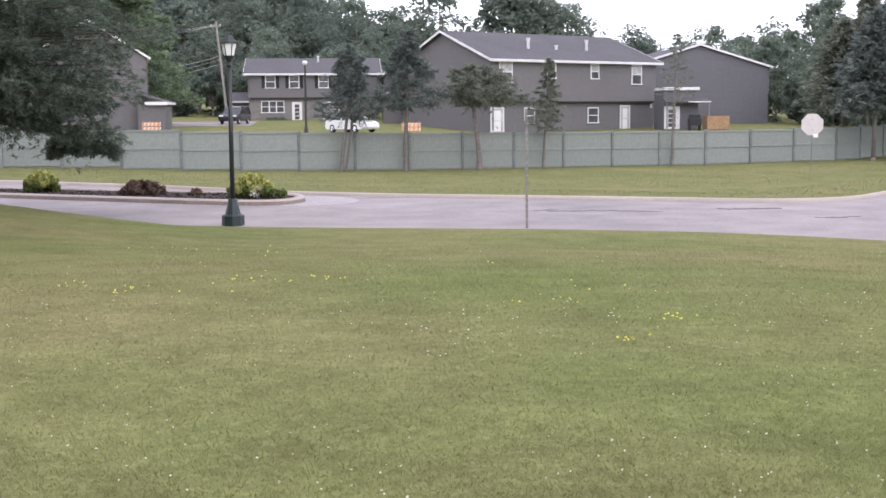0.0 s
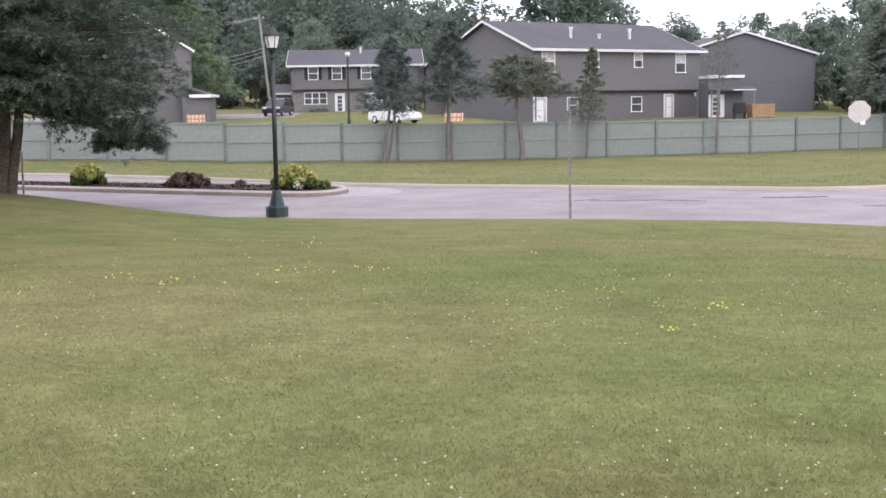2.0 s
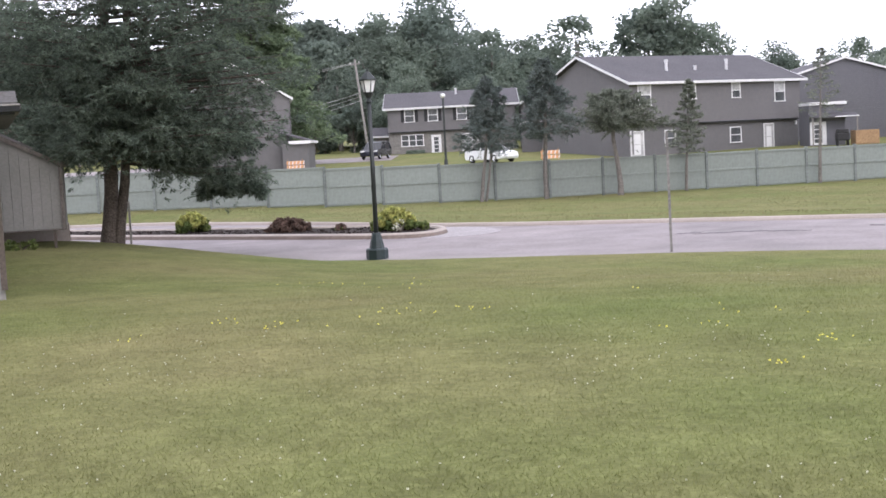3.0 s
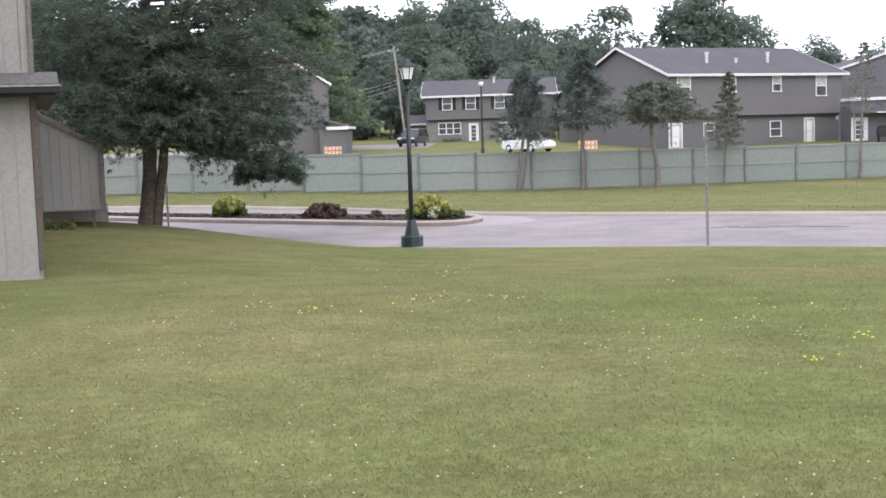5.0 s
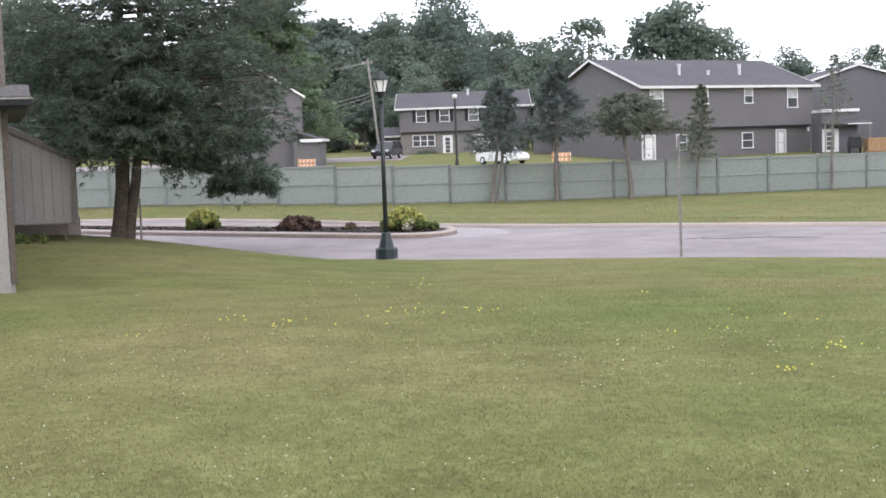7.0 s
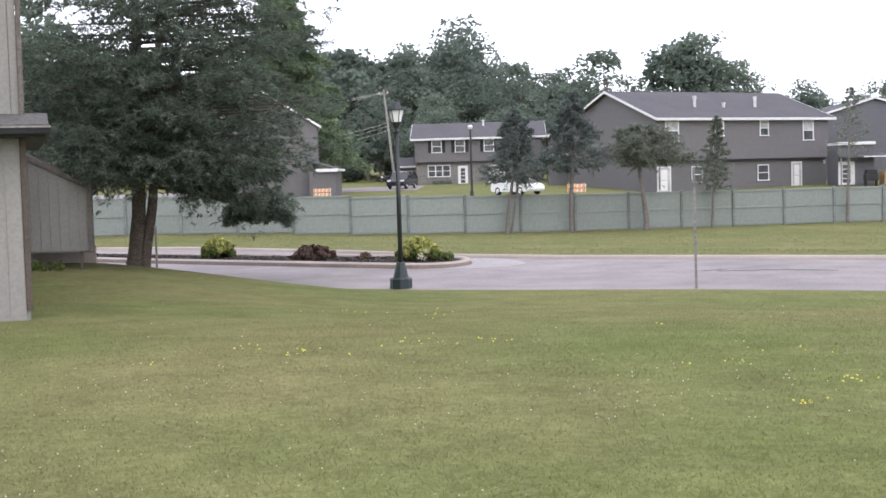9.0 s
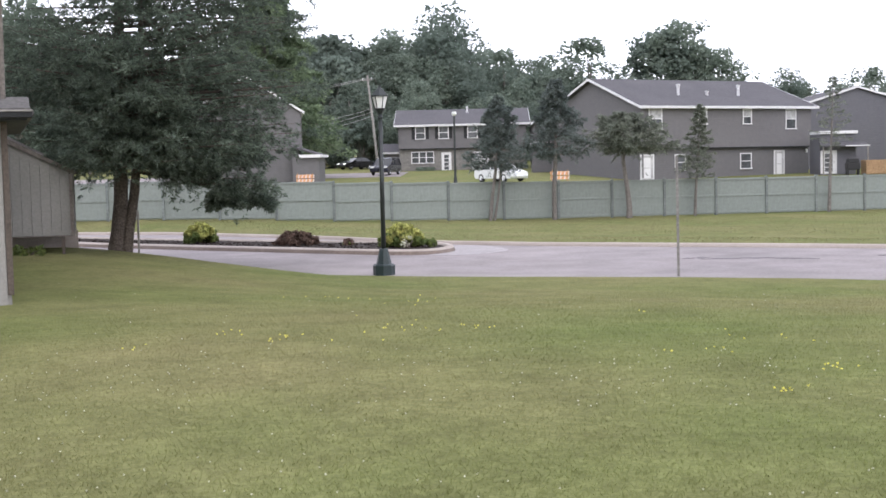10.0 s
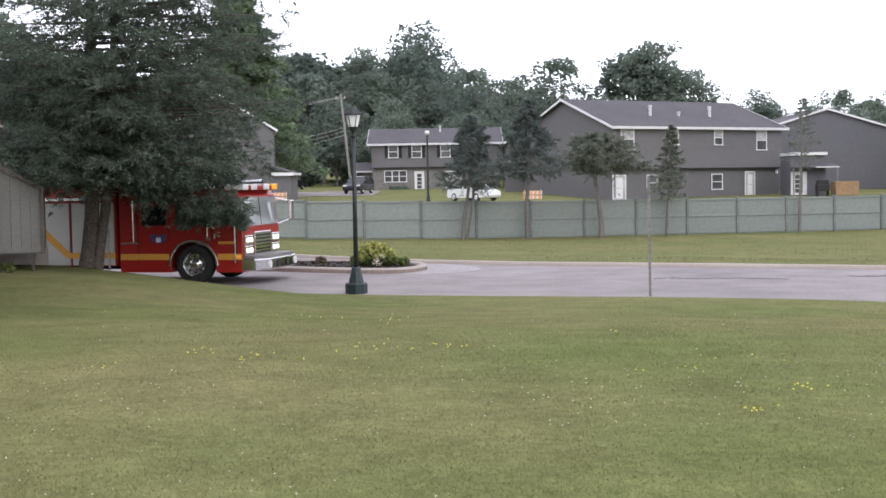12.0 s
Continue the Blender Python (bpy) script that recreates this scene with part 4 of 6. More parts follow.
def build_far_houses():
    # long house beyond the lamp
    z = 1.55
    h = gable_house(pose(-7.8, 139, z), "grey two-storey house with stone lower storey and black shutters", 14.2, 9.5, 5.2, 1.75, 2.62, SIDING, STONE)
    for x in (2.45, 5.05, 8.25):
        window(h, x, 3.72, 0.95, 1.25, -0.35, shutters=True)
    window(h, 2.65, 1.05, 2.35, 1.15, 0, panes=3)
    door(h, 5.3, 0.05, 0.9, 2.0, 0, glazed=True)
    door(h, 9.1, 0.05, 1.7, 2.0, 0)
    roof_vent(h, 7.7, 3.6, 6.6, 0.75, 0.12)
    bm = B()
    box(bm, 1.9, 4.0, -0.9, -0.3, 0, 0.55, 0.1)
    part("low_hedge", bm, LEAF_DARK, h)
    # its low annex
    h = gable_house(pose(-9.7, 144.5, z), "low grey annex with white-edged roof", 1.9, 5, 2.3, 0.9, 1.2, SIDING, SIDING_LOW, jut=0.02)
    # gabled wing hidden behind the young spruces
    h = gable_house(pose(13.6, 131, z - 0.1, 0, 0, 90) @ pose(0, 0, 0), "grey gabled wing with white roof edges", 11, 6.6, 5.0, 1.9, 2.6, SIDING, SIDING_LOW, jut=0.02)
    for s, (x0, x1, z0, z1) in enumerate(((5.9, 9.6, 2.75, 3.5), (9.2, 13.0, 2.4, 3.2))):
        h = thing("porch_roof", pose(0, 122 - 3 * s, z), "small grey porch roof with white edge", "porch", "porches")
        bm = B()
        prism(bm, [(x0, z0), (x1, z0), (x1 - 0.6, z1), (x0 + 0.6, z1)], -0.6, 2.2)
        part("roof", bm, SHINGLE, h)
        bm = B()
        box(bm, x0 - 0.05, x1 + 0.05, -0.7, -0.6, z0 - 0.12, z0 + 0.12, 0.01)
        part("fascia", bm, WHITE, h, "white fascia")
        bm = B()
        box(bm, x0 + 0.3, x1 - 0.3, 0, 2.2, -0.6, z0)
        part("wall", bm, SIDING_LOW, h)
    # large house on the right of it
    z = 0.75
    base = pose(14.25, 105, z, 0, 0, 30)
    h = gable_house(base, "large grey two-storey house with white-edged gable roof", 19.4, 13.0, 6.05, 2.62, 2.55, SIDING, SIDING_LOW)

    for x, zz, w, hh in ((1.53, 4.15, 1.25, 1.75), (6.63, 4.6, 0.85, 1.15), (11.71, 4.6, 0.85, 1.2), (16.89, 4.15, 1.1, 1.65)):
        window(h, x, zz, w, hh, -0.35, blind=1)
    for x, w in ((4.42, 1.0), (11.84, 1.15)):
        window(h, x, 0.68, w, 1.25, 0)
    door(h, 15.78, -0.15, 1.05, 2.25, 0, mat=BLIND)
    door(h, 0.87, -0.15, 1.25, 2.1, 0, mat=BLIND)
    for x, hh in ((6.1, 1.15), (9.36, 0.6), (13.0, 1.15)):
        roof_vent(h, x, 2.2, 7.0, hh, 0.135)
    bm = B()
    box(bm, 18.95, 19.1, -0.2, 0, 1.95, 2.3, 0.03)
    part("wall_lamp", bm, WHITE, h, "white wall lamp")
    # house whose gable end faces the road
    z = 0.8
    h = gable_house(pose(45.9, 125, z + 0.3, 0, 0, 90), "dark grey house with its gable end to the road", 14, 14.6, 5.75, 2.2, 2.9, SIDING_DARK, SIDING_DARK, jut=0.02, over=0.3)
    for k, x in enumerate((38.6, 39.2)):
        bm = B()
        tube(bm, (4.5 + k, 3.0 + 0.5 * k, 6.4), (4.5 + k, 3.0 + 0.5 * k, 7.6), 0.09, 0.09, 8)
        part("roof_vent", bm, VENT, h, "pale metal roof vent")
    p = thing("porch", pose(30.38, 108.6, z), "small grey porch with white-edged flat roof and glazed door", "porch")
    bm = B()
    box(bm, 0, 3.1, 0, 3.2, -0.7, 3.42)
    part("wall", bm, SIDING_DARK, p)
    bm = B()
    box(bm, -0.02, 3.2, -0.25, 3.2, 3.42, 3.68, 0.02)
    part("roof_edge", bm, WHITE, p, "white roof edge")
    bm = B()
    prism(bm, [(-1.15, 2.3), (0.0, 2.62), (0.0, 2.7), (-1.15, 2.4)], -0.1, 3.9, "yz")
    part("awning_roof", bm, SHINGLE, p, "grey shingled awning over the door")
    bm = B()
    box(bm, 1.9, 3.95, -1.2, -1.151, 2.32, 2.41, 0.01)
    part("awning_edge", bm, WHITE, p, "white awning edge")
    for x in (-0.05, 3.75):
        bm = B()
        box(bm, x, x + 0.1, -1.15, -1.05, -0.7, 2.3)
        part("porch_post", bm, GUTTER, p, "slim pale post")
    door(p, 0.75, 0.0, 1.2, 1.9, 0, glazed=True, mat=WHITE)
    # house behind the large evergreen
    z = 1.05
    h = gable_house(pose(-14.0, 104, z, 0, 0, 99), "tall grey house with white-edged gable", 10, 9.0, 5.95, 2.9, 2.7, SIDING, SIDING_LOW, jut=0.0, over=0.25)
    hw = thing("house_annex", pose(-14.6, 103.4, z), "low grey lean-to annex with white eave", "annex")
    bm = B()
    box(bm, 0.0, 2.15, -0.6, 4, -0.5, 2.15)
    part("wall", bm, SIDING_LOW, hw)
    bm = B()
    prism(bm, [(-0.2, 3.0), (2.4, 2.2), (2.4, 2.34), (-0.2, 3.14)], -0.9, 4.2)
    part("roof", bm, SHINGLE, hw)
    bm = B()
    box(bm, 0.6, 2.42, -0.96, -0.9, 2.1, 2.36)
    box(bm, 2.4, 2.46, -0.96, 4.2, 2.14, 2.34)
    part("fascia", bm, WHITE, hw, "white fascia")
    for x in (-19.3, -18.4):
        d = thing("house_door", pose(x, 103.86, z), "white door of the grey house", "door")
        door(d, 0, 0, 0.7, 2.0, 0)


build_far_houses()


# ---- the board-sided house beside the lawn ----
def build_near_house():
    c0 = Vector((-6.08, 16.3))
    zg = 0.43
    m = Matrix(((0.933, -0.36, 0, c0.x), (0.36, 0.933, 0, c0.y), (0, 0, 1, zg), (0, 0, 0, 1)))
    h = thing("board_house", m, "greige board-sided house with pent roof between the storeys", "house")
    bm = B()
    box(bm, -9, -0.02, 0.02, 8.6, -0.8, 2.68)
    part("lower_wall", bm, BARN, h)
    bm = B()
    box(bm, -9, -0.08, 0.12, 8.6, 2.68, 5.8)
    part("upper_wall", bm, BARN, h)
    bm = B()
    prism(bm, [(-9.4, 5.7), (0.3, 5.7), (-4.5, 8.2)], -0.4, 8.8)
    part("roof", bm, PENT, h, "dark shingle roof")
    w = 0.203
    bm = B()
    box(bm, 0, w - 0.003, -0.016, 0.02, 0.12, 2.66, 0.003)
    low = part("board", bm, BARN, h)
    low.matrix_local = pose(-w - 0.07, 0, 0)
    bm = B()
    box(bm, 0, w - 0.003, 0.104, 0.12, 2.86, 5.7, 0.003)
    up = part("board", bm, BARN, h)
    up.matrix_local = pose(-w - 0.15, 0, 0)
    for k in range(2, 40):
        share("board", low, h, pose(-k * w - 0.07, 0, 0))
        share("board", up, h, pose(-k * w - 0.15, 0, 0))
    bm = B()
    box(bm, -0.066, 0.012, -0.03, 0.09, 0.28, 2.66, 0.006)
    part("corner_trim", bm, RUST, h, "brown corner trim")
    bm = B()
    box(bm, -0.145, -0.05, 0.09, 0.2, 2.8, 5.7, 0.006)
    part("corner_trim", bm, BARN, h, "grey upper corner trim")
    bm = B()
    tube(bm, (-0.02, 0.06, 2.85), (0.0, 0.06, 5.7), 0.035, 0.035, 8)
    part("downpipe", bm, BARN_TRIM, h)
    bm = B()
    prism(bm, [(-0.52, 2.66), (0.14, 2.84), (0.14, 2.9), (-0.52, 2.72)], -9.2, 0.30, "yz")
    part("pent_roof", bm, PENT, h, "weathered pent roof")
    bm = B()
    prism(bm, [(0.0, 2.66), (0.36, 2.66), (0.36, 2.72), (0.0, 2.86)], 0.15, 8.6)
    part("pent_roof", bm, PENT, h, "weathered pent roof")
    bm = B()
    prism(bm, [(-0.60, 2.60), (-0.51, 2.59), (-0.50, 2.68), (-0.61, 2.67)], -9.2, 0.32, "yz")
    gutter = part("gutter", bm, SHUTTER, h, "dark worn gutter")
    bm = B()
    box(bm, -9.2, 0.325, -0.625, -0.60, 2.672, 2.695, 0.004)
    part("gutter_lip", bm, GUTTER, gutter, "pale gutter lip")
    bm = B()
    box(bm, -9, 0.26, -0.5, 0.14, 2.565, 2.6, 0.01)
    part("soffit", bm, SHUTTER, h)
    bm = B()
    box(bm, 0.2, 0.32, -0.5, 0.4, 2.58, 2.70, 0.02)
    part("gutter_end", bm, BARN_TRIM, h)
    bm = B()
    tube(bm, (-0.46, 0.09, 2.98), (-0.46, 0.0, 2.98), 0.03, 0.03, 8)
    tube(bm, (-0.46, 0.0, 2.99), (-0.46, 0.0, 2.9), 0.03, 0.03, 8)
    tube(bm, (-0.6, 0.08, 2.98), (-0.46, 0.08, 2.98), 0.025, 0.025, 8)
    part("spigot", bm, SHUTTER, h, "dark outdoor spigot")
    bm = B()
    box(bm, -9, 0.0, -0.012, 0.03, -0.3, 0.13, 0.006)
    part("footing", bm, BARN, h, "board skirting at the ground")

    # lean-to shed at the back
    o = Vector((-9.76, 25.2))
    m = Matrix(((0.965, -0.26, 0, o.x), (0.26, 0.965, 0, o.y), (0, 0, 1, 1.0), (0, 0, 0, 1)))
    s = thing("lean_to_shed", m, "greige board lean-to shed with sloping dark-edged roof", "shed")
    W = 1.56
    bm = B()
    prism(bm, [(-0.3, 0.0), (W - 0.03, 0.02), (W - 0.03, 1.32), (-0.3, 2.30)], 0.03, 2.4)
    part("shed_wall", bm, BARN, s)
    n = 8
    bw = (W - 0.02) / n
    for k in range(n):
        a, b = k * bw, (k + 1) * bw - 0.006
        bm = B()
        zt = lambda x: 2.11 - 0.52 * x
        prism(bm, [(a, 0.0 if k < 1 else 0.03), (b, 0.0 if k < 1 else 0.03), (b, zt(b)), (a, zt(a))], -0.012, 0.03)
        part("board", bm, BARN, s)
    bm = B()
    prism(bm, [(-0.4, 2.32), (W + 0.06, 1.28), (W + 0.06, 1.37), (-0.4, 2.43)], -0.06, 2.5)
    part("shed_roof", bm, BARN_TRIM, s, "dark roof edge")
    bm = B()
    box(bm, W - 0.03, W + 0.045, -0.05, 0.05, 0.0, 1.29, 0.005)
    part("corner_trim", bm, BARN_TRIM, s, "dark corner trim")
    bm = B()
    box(bm, 0.20, W, -0.03, 0.02, 0.0, 0.028)
    part("bottom_rail", bm, BARN_TRIM, s)
    bm = B()
    box(bm, W - 0.22, W - 0.16, 0.0, 0.08, -0.6, 0.0)
    part("foot_post", bm, RUST, s)
    bm = B()
    box(bm, -0.3, W, 2.3, 2.42, -0.6, 0.03)
    part("foundation", bm, CONCRETE, s)


build_near_house()


# ---- woods ----
def build_woods():
    kinds = [broadleaf("broadleaf_tree", 40 + k, 1.0 * h, w, mat, "tall dark green broadleaved tree in the wood", leaf=0.245, clumps=150, per=35, low=low)
             for k, (h, w, mat, low) in enumerate(((15, 11, LEAF, 0.16), (17, 12, LEAF_DARK, 0.2), (14, 12, LEAF, 0.12), (12, 9, LEAF_DARK, 0.1), (18, 11, LEAF, 0.2)))]
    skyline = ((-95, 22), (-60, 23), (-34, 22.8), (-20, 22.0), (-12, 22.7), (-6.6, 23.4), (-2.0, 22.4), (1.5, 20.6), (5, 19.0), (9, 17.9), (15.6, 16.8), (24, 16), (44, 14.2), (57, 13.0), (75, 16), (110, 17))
    rng = random.Random(12)
    spots = []
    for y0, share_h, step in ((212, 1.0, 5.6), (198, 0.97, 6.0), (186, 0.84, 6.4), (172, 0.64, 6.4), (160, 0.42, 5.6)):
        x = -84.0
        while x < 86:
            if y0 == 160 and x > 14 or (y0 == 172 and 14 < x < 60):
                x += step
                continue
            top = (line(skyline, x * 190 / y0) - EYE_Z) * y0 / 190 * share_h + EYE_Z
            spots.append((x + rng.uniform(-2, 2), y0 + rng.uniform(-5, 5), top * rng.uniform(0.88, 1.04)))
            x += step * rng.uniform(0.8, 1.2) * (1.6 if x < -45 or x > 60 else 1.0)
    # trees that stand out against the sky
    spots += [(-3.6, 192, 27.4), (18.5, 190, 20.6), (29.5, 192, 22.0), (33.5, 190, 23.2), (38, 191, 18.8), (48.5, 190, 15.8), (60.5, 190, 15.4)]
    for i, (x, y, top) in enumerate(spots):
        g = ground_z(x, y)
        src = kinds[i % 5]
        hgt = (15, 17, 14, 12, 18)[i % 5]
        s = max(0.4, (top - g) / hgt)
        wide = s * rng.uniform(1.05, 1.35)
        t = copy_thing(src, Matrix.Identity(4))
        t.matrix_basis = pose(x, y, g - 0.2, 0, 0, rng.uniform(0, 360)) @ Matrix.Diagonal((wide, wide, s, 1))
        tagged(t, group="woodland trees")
    for src in kinds:
        for o in list(src.children):
            bpy.data.objects.remove(o)
        bpy.data.objects.remove(src)
    # nearer single trees
    t = spray_tree("larch_tree", 77, 22.0, lambda z: 8.8 * (1 - z / 22.0) ** 0.85 + 0.2, 2.4, LARCH, "tall light green conical tree behind the grey house", boughs=210, twigs=9, along=5, needles=7, size=0.44, wide=0.085, stems=(((0, 0, -0.3), (0.1, 0, 8), (0, 0, 21.8)),), radii=((0.32, 0.2, 0.03),), rise=0.25, sag=0.4)
    t.matrix_world = pose(-19.6, 121, ground_z(-19.6, 121))
    t = broadleaf("broadleaf_tree", 80, 5.6, 4.6, LEAF_DARK, "dark rounded tree beside the drive", leaf=0.26, clumps=60, per=50, low=0.06)
    t.matrix_world = pose(-13.4, 159, ground_z(-13, 159))
    for k, (x, y, hgt) in enumerate(((-17.5, 162, 4.6), (-21.5, 158, 5.2), (-12.0, 166, 5.0), (-26, 156, 5.6), (-9.5, 170, 5.4))):
        t = broadleaf("undergrowth_shrub", 180 + k, hgt, hgt * 1.1, LEAF_DARK, "dark undergrowth at the edge of the wood", leaf=0.24, clumps=60, per=50, low=0.02)
        t.matrix_world = pose(x, y, ground_z(x, y) - 0.2)
    for k, (x, y, hgt) in enumerate(((-25.8, 72, 12.5), (-31, 82, 13.5), (-37, 76, 13))):
        t = broadleaf("broadleaf_tree", 160 + k, hgt, hgt * 0.66, LEAF, "green broadleaved tree beyond the fence", leaf=0.27, clumps=70, per=46, low=0.16)
        t.matrix_world = pose(x, y, ground_z(x, y) - 0.1)
    # conifers at the end of the fence
    for k, (x, y, hgt, w, mat) in enumerate(((27.6, 64, 7.0, 2.4, PINE), (26.9, 58.6, 7.2, 2.4, SPRUCE), (29.3, 59.6, 8.6, 3.0, PINE), (31.6, 60.6, 9.3, 3.2, SPRUCE), (34.4, 62.0, 9.6, 3.4, SPRUCE), (33.5, 74, 9.0, 3.4, PINE), (31.5, 66, 8.6, 3.0, SPRUCE), (38.5, 66, 11, 3.8, SPRUCE), (40, 80, 12, 4.2, PINE))):
        t = conifer("conifer_tree", 90 + k, hgt, lambda h, w=w: w * float(np.interp(h, [0, 0.25, 0.45, 0.7, 1], [0.7, 1, 0.95, 0.6, 0.08])), 0.34, mat, "dull green conifer with bare lower trunk by the fence", branches=90, per=11, tuft=0.34, wide=0.05, steps=7, trunk=0.13, droop=-0.12)
        t.matrix_world = pose(x, y, ground_z(x, y) - 0.05)
    for k, (x, y, hgt) in enumerate(((49, 100, 9), (50.5, 106, 11.5), (49.5, 116, 10.5), (54, 98, 12.5), (60, 108, 15), (53, 124, 13), (70, 120, 15), (53, 91, 9.5), (58, 96, 12), (64, 102, 15), (47.5, 92, 5.0), (51, 88, 4.5), (56, 90, 6.5), (46.5, 84, 4.0), (61, 93, 9), (50, 82, 5.5), (47.5, 131, 9), (51, 140, 12), (56, 134, 13), (49, 108, 5), (48.2, 114, 4.5), (47.5, 104, 4), (50, 99, 5), (49, 122, 6))):
        t = broadleaf("broadleaf_tree", 60 + k, hgt, hgt * 0.72, LEAF, "green broadleaved tree beyond the fence", leaf=0.215, clumps=110, per=46, low=0.03)
        t.matrix_world = pose(x, y, ground_z(x, y) - 0.1)


build_woods()


# ---- shrubs in the island ----
def shrub(name, x, y, w, h, seed, mats, label, per=60, leaf=0.068):
    rng = np.random.RandomState(seed)
    s = thing(name, pose(x, y, 0.11), label, "shrub")
    bm = B()
    for k in range(9):
        a = k * 2.4
        limb(bm, [(0, 0, -0.05), (0.2 * w * math.cos(a), 0.2 * w * math.sin(a), h * 0.4), (0.4 * w * math.cos(a), 0.4 * w * math.sin(a), h * 0.75)], 0.012, 0.004, 4)
    part("stems", bm, BARK, s)
    for nm, mat, n, lo, hi in mats:
        C = []
        for _ in range(n):
            a, u = rng.uniform(0, 6.28), rng.uniform(lo, hi)
            r = w / 2 * math.sqrt(max(0.02, 1 - (u - 0.25) ** 2 / 0.6)) * rng.uniform(0.55, 1.0)
            C.append((r * math.cos(a), r * math.sin(a), h * u * (1 - 0.25 * (r / w) ** 2) * rng.uniform(0.85, 1.05)))
        V, F = leaf_cards(rng, C, leaf, 0.10, per)
        tagged(array_mesh(nm, V, F, mat, s), kind="stuff")
    return s


def build_shrubs():
    both = (("outer_leaves", GOLD_LEAF, 95, 0.4, 1.0), ("inner_leaves", SHRUB_GREEN, 46, 0.1, 0.6))
    shrub("golden_shrub", -8.15, 37.3, 0.95, 0.55, 1, both, "rounded golden-green shrub in the mulch bed")
    shrub("golden_shrub", -1.88, 33.6, 1.12, 0.58, 2, both, "rounded golden-green shrub at the island tip")
    shrub("brown_shrub", -4.98, 35.4, 1.3, 0.38, 3, (("dry_foliage", DRY, 70, 0.1, 0.95),), "dry brown low shrub in the mulch bed", per=50, leaf=0.06)
    shrub("weed_clump", -3.44, 34.8, 0.22, 0.13, 4, (("leaves", DRY, 8, 0.2, 0.9), ("green_leaves", SHRUB_GREEN, 5, 0.2, 0.9)), "small brownish weed clump in the mulch", per=20)
    shrub("white_flowers", -1.66, 32.8, 0.35, 0.3, 5, (("petals", CLOVER, 7, 0.3, 1.0),), "small clump of white flowers before the shrub", per=8, leaf=0.04)
    shrub("weed_clump", -1.12, 33.2, 0.3, 0.26, 6, (("leaves", SHRUB_GREEN, 7, 0.2, 0.9),), "small dark weed beside the shrub", per=20)
    shrub("weed_clump", -9.3, 24.6, 0.9, 0.16, 7, (("leaves", SHRUB_GREEN, 14, 0.1, 0.9),), "low weeds along the shed foot", per=30, leaf=0.04).matrix_world = pose(-9.0, 25.0, ground_z(-9.0, 25.0))


build_shrubs()


